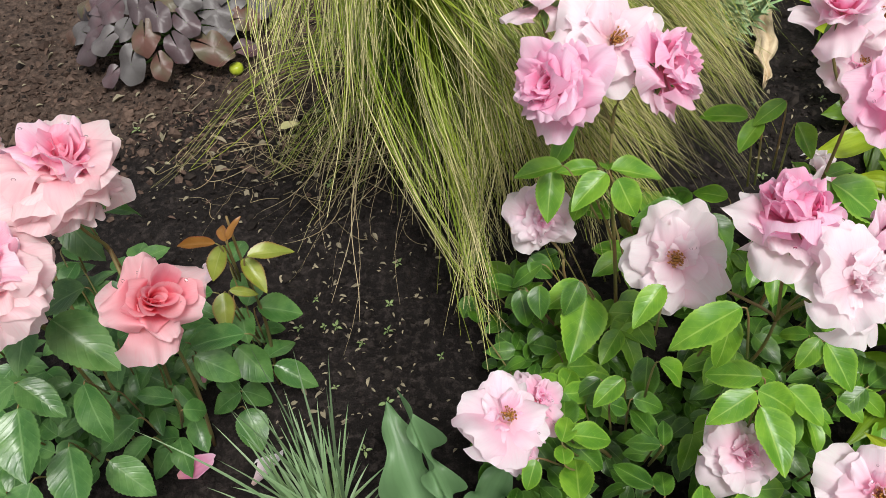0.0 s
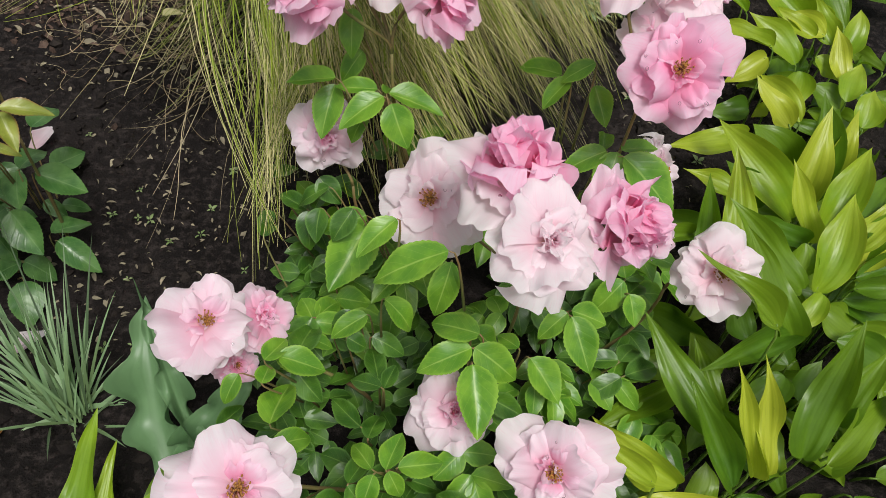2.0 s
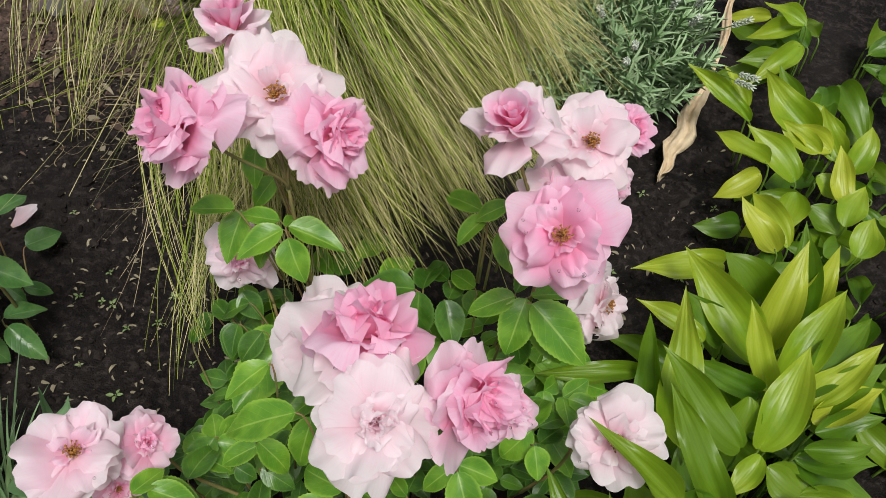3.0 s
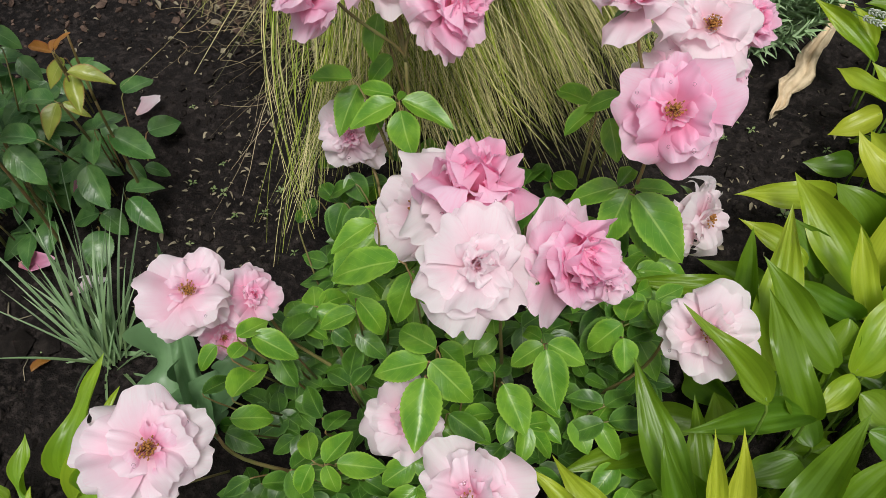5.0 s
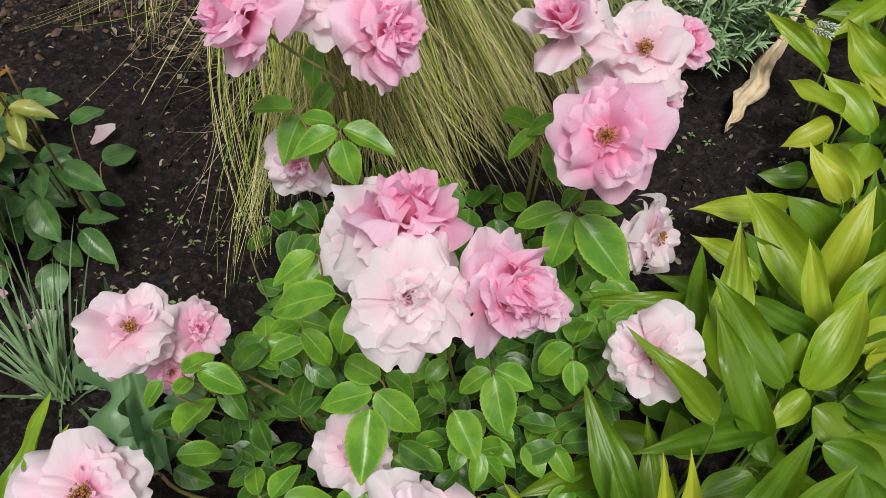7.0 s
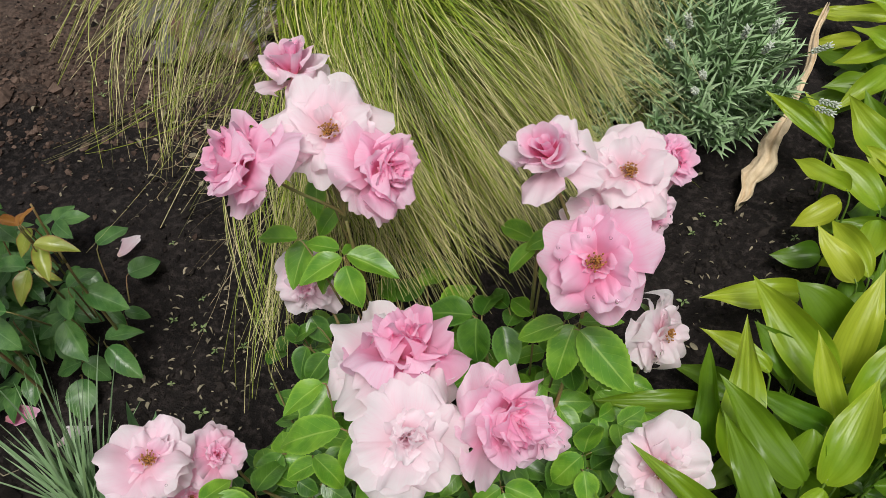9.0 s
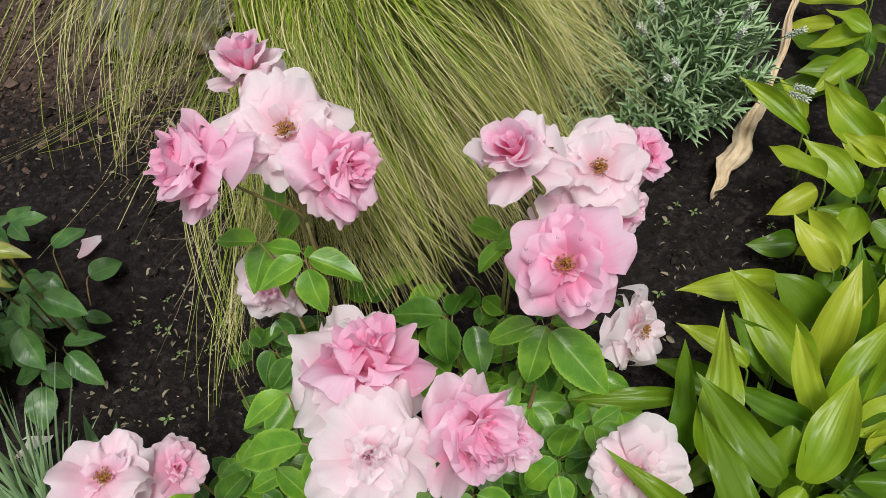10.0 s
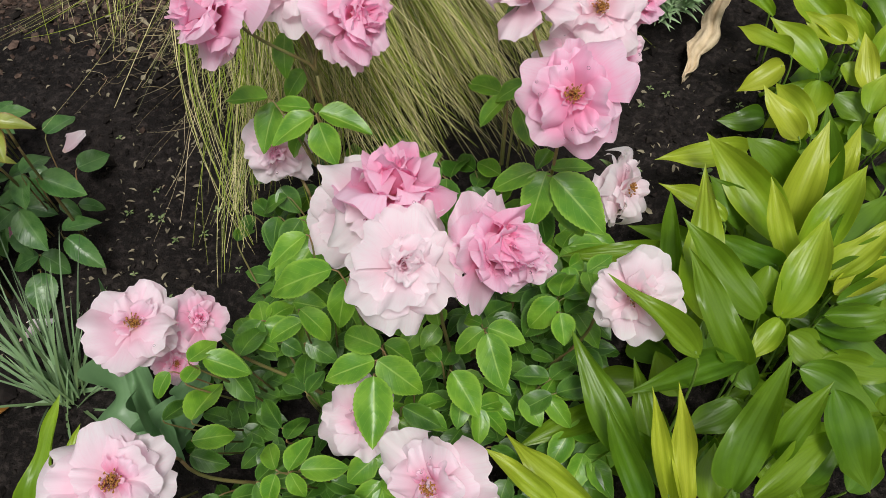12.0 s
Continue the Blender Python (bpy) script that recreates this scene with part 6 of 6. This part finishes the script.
blade(tulip, (0.021, 0.313, 0.010), (0.032, 0.342, 0.050), 0.0216, TULIP, WAVY, (0.1, -0.9, 1.0))
blade(tulip, (0.030, 0.323, 0.020), (-0.019, 0.404, 0.220), 0.0244, TULIP, WAVY, (0.9, -0.6, 1.0))

# ---- dry husk ----
def husk():
    line = arc((0.487, 1.096, 0.008), (0.505, 1.2, 0.035), (0.535, 1.32, 0.012), (0.545, 1.60, 0.05), 30)
    n = len(line)
    s = np.linspace(0, 1, n)
    w = np.interp(s, [0, 0.06, 0.16, 0.3, 0.42, 0.5, 0.6, 0.75, 1.0], [0.006, 0.013, 0.028, 0.036, 0.029, 0.02, 0.023, 0.015, 0.008]) * (1 + 0.12 * np.sin(s * 31) + 0.08 * np.sin(s * 67))
    verts, uv = [], []
    for i in range(n):
        for j in range(9):
            u = j / 4 - 1
            z = 0.006 * math.cos(u * 7 + i * 0.25) + 0.012 * abs(u) ** 2 * math.sin(i * 0.5 + (2 if u > 0 else 0)) + 0.006 + (0.012 * (1 - u * u) if s[i] > 0.45 else 0)
            verts.append((line[i][0] + u * w[i] * 0.5 + 0.004 * math.sin(i * 0.9), line[i][1] + 0.003 * math.sin(j * 2 + i), line[i][2] + max(z, 0.0)))
            uv.append((j / 8, s[i]))
    f = [(i * 9 + j, i * 9 + j + 1, i * 9 + j + 10, i * 9 + j + 9) for i in range(n - 1) for j in range(8)]
    ob = new("dry_leaf", make_mesh("dry_leaf", verts, f, HUSK, uv))
    solid = ob.modifiers.new("thickness", "SOLIDIFY")
    solid.thickness = 0.0008
    tagged(ob, "long withered tan leaf lying curled on the soil", "dry leaf")


husk()

# ---- fallen petals, fruit, yellow leaf ----
def fallen(place, size, turn, tilt, tint, shape, label):
    ob = new("fallen_petal", random.choice(PETALS[shape]))
    ob.matrix_basis = Matrix.Translation(place) @ Matrix.Rotation(radians(turn), 4, "Z") @ Matrix.Rotation(radians(tilt), 4, "Y") @ Matrix.Diagonal((size * 0.7, size, size, 1))
    ob.material_slots[0].link = "OBJECT"
    ob.material_slots[0].material = PETAL[tint]
    tagged(ob, label, "petal", "fallen petals")


fallen((-0.318, 0.41, 0.012), 0.05, -60, 25, "deep", "shed", "curled bright pink petal fallen on the soil")
fallen((-0.225, 0.4, 0.016), 0.05, -40, -20, "white", "shed", "yellowing white petal fallen beside the grass tuft")
fallen((-0.35, 0.69, 0.02), 0.045, -20, 15, "white", "shed", "white petal with a yellow tip on the soil")
fallen((-0.335, 0.64, 0.03), 0.05, 160, 10, "pale", "flat", "browned pale petal under the rose leaves")
fallen((-0.30, 0.515, 0.05), 0.035, 20, 30, "pink", "shed", "pink petal caught between rose leaves")


def fruit():
    bm = bmesh.new()
    bmesh.ops.create_uvsphere(bm, u_segments=20, v_segments=14, radius=0.0125)
    for v in bm.verts:
        v.co.z *= 0.94
        if v.co.z > 0.008:
            v.co.z -= 0.5 * (v.co.z - 0.008)
        v.co.x *= 1.03
    me = bpy.data.meshes.new("fruit")
    bm.to_mesh(me)
    bm.free()
    me.polygons.foreach_set("use_smooth", np.ones(len(me.polygons), dtype=bool))
    me.materials.append(FRUIT)
    ob = new("fruit", me)
    ob.location = (-0.408, 1.175, soil_height(-0.408, 1.175) + 0.010)
    tagged(ob, "small round yellow-green fruit lying on soil", "fruit")


fruit()


def yellow_leaf():
    v, f, uv = leaf_shape(91, 0.4, 0.3, 7, 14, 0.0)
    ob = new("yellow_leaf", make_mesh("yellow_leaf", moved(v, frame_of((-0.298, 1.008, 0.02), (-0.268, 1.02, 0.024), 0.014)), f, DRYLEAF, uv))
    tagged(ob, "small pale yellow leaf caught on grass strands", "leaf")


yellow_leaf()

# ---- seedlings, crumbs and litter ----
def seedling_mesh(seed):
    r = np.random.default_rng(seed)
    pieces = []
    for k in range(4):
        a = k * math.pi / 2 + r.uniform(-0.4, 0.4)
        s = r.uniform(0.007, 0.014) * (1 if k < 2 else 0.8)
        b = Vector((math.cos(a) * 0.002, math.sin(a) * 0.002, 0.008))
        v, f, uv = leaf_shape(100 + seed * 5 + k, 0.5, 0.2, 5, 7, 0.0)
        pieces.append((moved(v, frame_of(b, b + Vector((math.cos(a), math.sin(a), 0.25)) * s, s * 0.5)), f, uv))
    v, f = tube([(0, 0, -0.004), (0.0005, 0, 0.004), (0, 0, 0.009)], 0.0008, 0.0006, 4)
    pieces.append((v, f, np.zeros((len(v), 2))))
    v, f, uv = joined(pieces)
    return make_mesh("seedling", v, f, SEEDLING, uv)


SEEDS = [seedling_mesh(s) for s in range(4)]
_r = random.Random(31)


def seedling(x, y, s):
    ob = new("seedling", _r.choice(SEEDS))
    ob.matrix_basis = Matrix.Translation((x, y, soil_height(x, y))) @ Matrix.Rotation(_r.uniform(0, 6.28), 4, "Z") @ Matrix.Diagonal((s, s, s, 1))
    tagged(ob, "tiny green weed seedling sprouting from dark soil", "seedling", "seedlings")


for _i in range(30):
    _x, _y = _r.choice(((-0.2, 0.72), (-0.16, 0.62), (-0.26, 0.9), (-0.12, 0.55), (0.47, 1.0), (0.5, 0.95), (-0.3, 0.3), (-0.6, 1.1)))
    seedling(_x + _r.gauss(0, 0.06), _y + _r.gauss(0, 0.1), _r.uniform(0.4, 0.9))


def crumbs(name, count, seed, size, material, spots, label, flat=1.0, category="soil crumbs"):
    r = np.random.default_rng(seed)
    ico = [(0, 0, 1), (0.9, 0, 0.2), (0.28, 0.85, 0.25), (-0.72, 0.53, 0.2), (-0.72, -0.53, 0.25), (0.28, -0.85, 0.2), (0.3, 0.2, -0.7), (-0.3, -0.2, -0.7)]
    fs = [(0, 1, 2), (0, 2, 3), (0, 3, 4), (0, 4, 5), (0, 5, 1), (2, 1, 6), (1, 5, 6), (3, 2, 6), (4, 3, 7), (5, 4, 7), (3, 6, 7), (6, 5, 7)]
    pieces = []
    for _ in range(count):
        x, y, sx, sy = spots[r.integers(len(spots))]
        x, y = r.normal(x, sx), r.normal(y, sy)
        s = size * r.lognormal(0, 0.45)
        v = np.array(ico) * r.uniform(0.7, 1.3, (8, 3)) * s * np.array([1.0, r.uniform(0.5, 1.0), flat])
        m = Matrix.Translation((x, y, soil_height(x, y) + 0.2 * s * flat)) @ Euler((r.normal(0, 0.3), r.normal(0, 0.3), r.uniform(0, 6.28))).to_matrix().to_4x4()
        pieces.append((moved(v, m), fs, np.zeros((8, 2))))
    v, f, _ = joined(pieces)
    ob = new(name, make_mesh(name, v, f, material, smooth=False))
    tagged(ob, label, category, kind="stuff")


PLOT = [(-0.2, 0.7, 0.14, 0.3), (-0.35, 1.1, 0.22, 0.2), (-0.25, 0.25, 0.2, 0.15), (0.5, 1.0, 0.12, 0.2), (-0.6, 1.2, 0.3, 0.25), (0.1, 0.7, 0.3, 0.3)]
crumbs("soil_crumbs", 5200, 41, 0.0032, CLOD, PLOT, "loose dark soil crumbs and small clods", 0.8)
crumbs("soil_clods", 200, 43, 0.008, CLOD, [(-0.3, 0.9, 0.15, 0.1), (0.5, 1.05, 0.15, 0.25), (-0.25, 0.3, 0.2, 0.1)], "larger dark clods of soil", 0.6)
crumbs("dry_soil_crumbs", 2600, 45, 0.005, DRYCLOD, [(-0.6, 1.15, 0.25, 0.14), (-0.45, 1.35, 0.3, 0.15), (-0.8, 1.0, 0.15, 0.15)], "dry brown crumbs of soil and bark", 0.7)


def litter(count, seed, spots, size, material=LITTER, label="scattered dry leaf fragments and chaff on soil"):
    r = np.random.default_rng(seed)
    kinds = [leaf_shape(120 + k, r.uniform(0.3, 1.2), r.uniform(0.2, 0.6), 3, 5, 0.0) for k in range(4)]
    pieces = []
    for _ in range(count):
        x, y, sx, sy = spots[r.integers(len(spots))]
        x, y = r.normal(x, sx), r.normal(y, sy)
        s, a = size * r.lognormal(0, 0.4), r.uniform(0, 6.28)
        b = Vector((x, y, soil_height(x, y) + 0.003))
        t = b + Vector((math.cos(a), math.sin(a), r.normal(0, 0.2))) * s
        v, f, uv = kinds[r.integers(4)]
        pieces.append((moved(v, frame_of(b, t, s * r.uniform(0.2, 0.55), (r.normal(0, 0.4), r.normal(0, 0.4), 1))), f, uv))
    v, f, uv = joined(pieces)
    ob = new("litter", make_mesh("litter", v, f, material, uv))
    tagged(ob, label, "litter", kind="stuff")


litter(70, 53, [(-0.48, 1.08, 0.12, 0.06), (-0.36, 1.0, 0.1, 0.06), (-0.8, 1.25, 0.15, 0.12)], 0.013)
litter(700, 51, [(-0.5, 1.0, 0.15, 0.12), (-0.2, 0.72, 0.05, 0.12), (-0.16, 0.55, 0.05, 0.08), (-0.08, 0.6, 0.08, 0.1), (-0.05, 0.78, 0.1, 0.08), (-0.38, 1.05, 0.15, 0.08), (-0.75, 1.3, 0.2, 0.15), (-0.28, 0.95, 0.1, 0.1), (-0.3, 0.85, 0.12, 0.1), (0.5, 1.0, 0.07, 0.1)], 0.007)
litter(600, 57, [(-0.7, 1.2, 0.2, 0.15), (-0.5, 1.1, 0.15, 0.08), (-0.42, 1.02, 0.08, 0.05), (-0.9, 1.1, 0.15, 0.15)], 0.009, BARK, "reddish brown bark chips strewn on dry soil")


def wisps(count, mats, seed):
    """Thin dry strands that curl down to the soil, and a mat of short ones lying on it."""
    r = np.random.default_rng(seed)
    s = np.linspace(0, 1, 13)[None, :, None]
    a = np.array([-0.1, 1.0, 0.14]) + r.normal(0, 1, (count, 1, 3)) * [0.09, 0.08, 0.06]
    c = np.array([-0.17, 0.77, 0.012]) + r.normal(0, 1, (count, 1, 3)) * [0.09, 0.1, 0.004]
    m = (a + c) / 2 + r.normal(0, 1, (count, 1, 3)) * [0.05, 0.05, 0.03] + [0, 0, 0.05]
    p = (1 - s) ** 2 * a + 2 * s * (1 - s) * m + s ** 2 * c + 0.012 * s * np.sin(9 * s + r.uniform(0, 6.28, (count, 1, 3))) * [1, 1, 0.2]
    at = np.array([-0.19, 0.99, 0.012]) + r.normal(0, 1, (mats, 1, 3)) * [0.1, 0.07, 0.005]
    turn = r.uniform(0, 6.28, (mats, 1))
    way = np.stack([np.cos(turn), np.sin(turn), r.normal(0, 0.12, (mats, 1))], 2) * r.uniform(0.03, 0.12, (mats, 1, 1))
    q = at + way * (s - 0.5) + 0.012 * np.sin(5 * s + r.uniform(0, 6.28, (mats, 1, 3))) * [1, 1, 0.25]
    p = np.concatenate([p, q])
    p[:, :, 2] = np.maximum(p[:, :, 2], 0.009)
    v, f, uv = ribbons(p, 0.0011, r)
    ob = new("dry_grass", quick_mesh("dry_grass", v, f, WISP, uv))
    tagged(ob, "thin withered grass strands matted on the soil", "dry grass", kind="stuff")


wisps(30, 230, 61)


def twig(points, radius, label):
    line = [Vector((x, y, soil_height(x, y) + 0.003)) for x, y in points]
    v, f = tube([tuple(p) for p in line], radius, radius * 0.6, 5)
    tagged(new("twig", make_mesh("twig", v, f, LITTER)), label, "twig", "twigs")


twig([(-0.37, 0.255), (-0.362, 0.272), (-0.345, 0.28), (-0.328, 0.279)], 0.0009, "pale bent twig lying on dark soil")
twig([(-0.3, 0.365), (-0.288, 0.352), (-0.276, 0.35), (-0.262, 0.364)], 0.0011, "forked pale twig beside the fallen petal")
twig([(-0.22, 0.315), (-0.214, 0.3), (-0.2, 0.288)], 0.0007, "short dry stem lying on dark soil")
twig([(-0.33, 0.93), (-0.3, 0.925), (-0.275, 0.94), (-0.25, 0.938)], 0.001, "dry twig lying near the feather grass")
twig([(-0.5, 1.07), (-0.47, 1.075), (-0.45, 1.1)], 0.0012, "brown twig on crumbly soil")


def red_scrap():
    v, f, uv = leaf_shape(95, 0.8, 0.6, 7, 12, 0.06)
    ob = new("leaf_scrap", make_mesh("leaf_scrap", moved(v, frame_of((-0.2, 0.3, 0.006), (-0.193, 0.322, 0.009), 0.011)), f, LEAF_RED, uv))
    tagged(ob, "small curled rust-red leaf scrap on soil", "leaf")


red_scrap()


def raindrops():
    pieces = []
    for place, up, size in DROPS:
        rings = [(0.0, 0.62), (0.5, 0.52), (0.87, 0.25), (1.0, 0.0), (0.8, -0.2)]
        m = Matrix.Translation(place + up * size * 0.2) @ up.to_track_quat("Z", "Y").to_matrix().to_4x4() @ Matrix.Diagonal((size, size * 1.15, size, 1))
        v = [(q * math.cos(a), q * math.sin(a), z) for q, z in rings for a in np.arange(8) * math.pi / 4]
        f = [(i * 8 + j, i * 8 + (j + 1) % 8, i * 8 + 8 + (j + 1) % 8, i * 8 + 8 + j) for i in range(4) for j in range(8)]
        pieces.append((moved(np.array(v), m), f, np.zeros((40, 2))))
    v, f, _ = joined(pieces)
    ob = new("raindrop", make_mesh("raindrop", v, f, DROP))
    tagged(ob, "clear raindrops left scattered on the petals", "raindrops", kind="stuff")


raindrops()
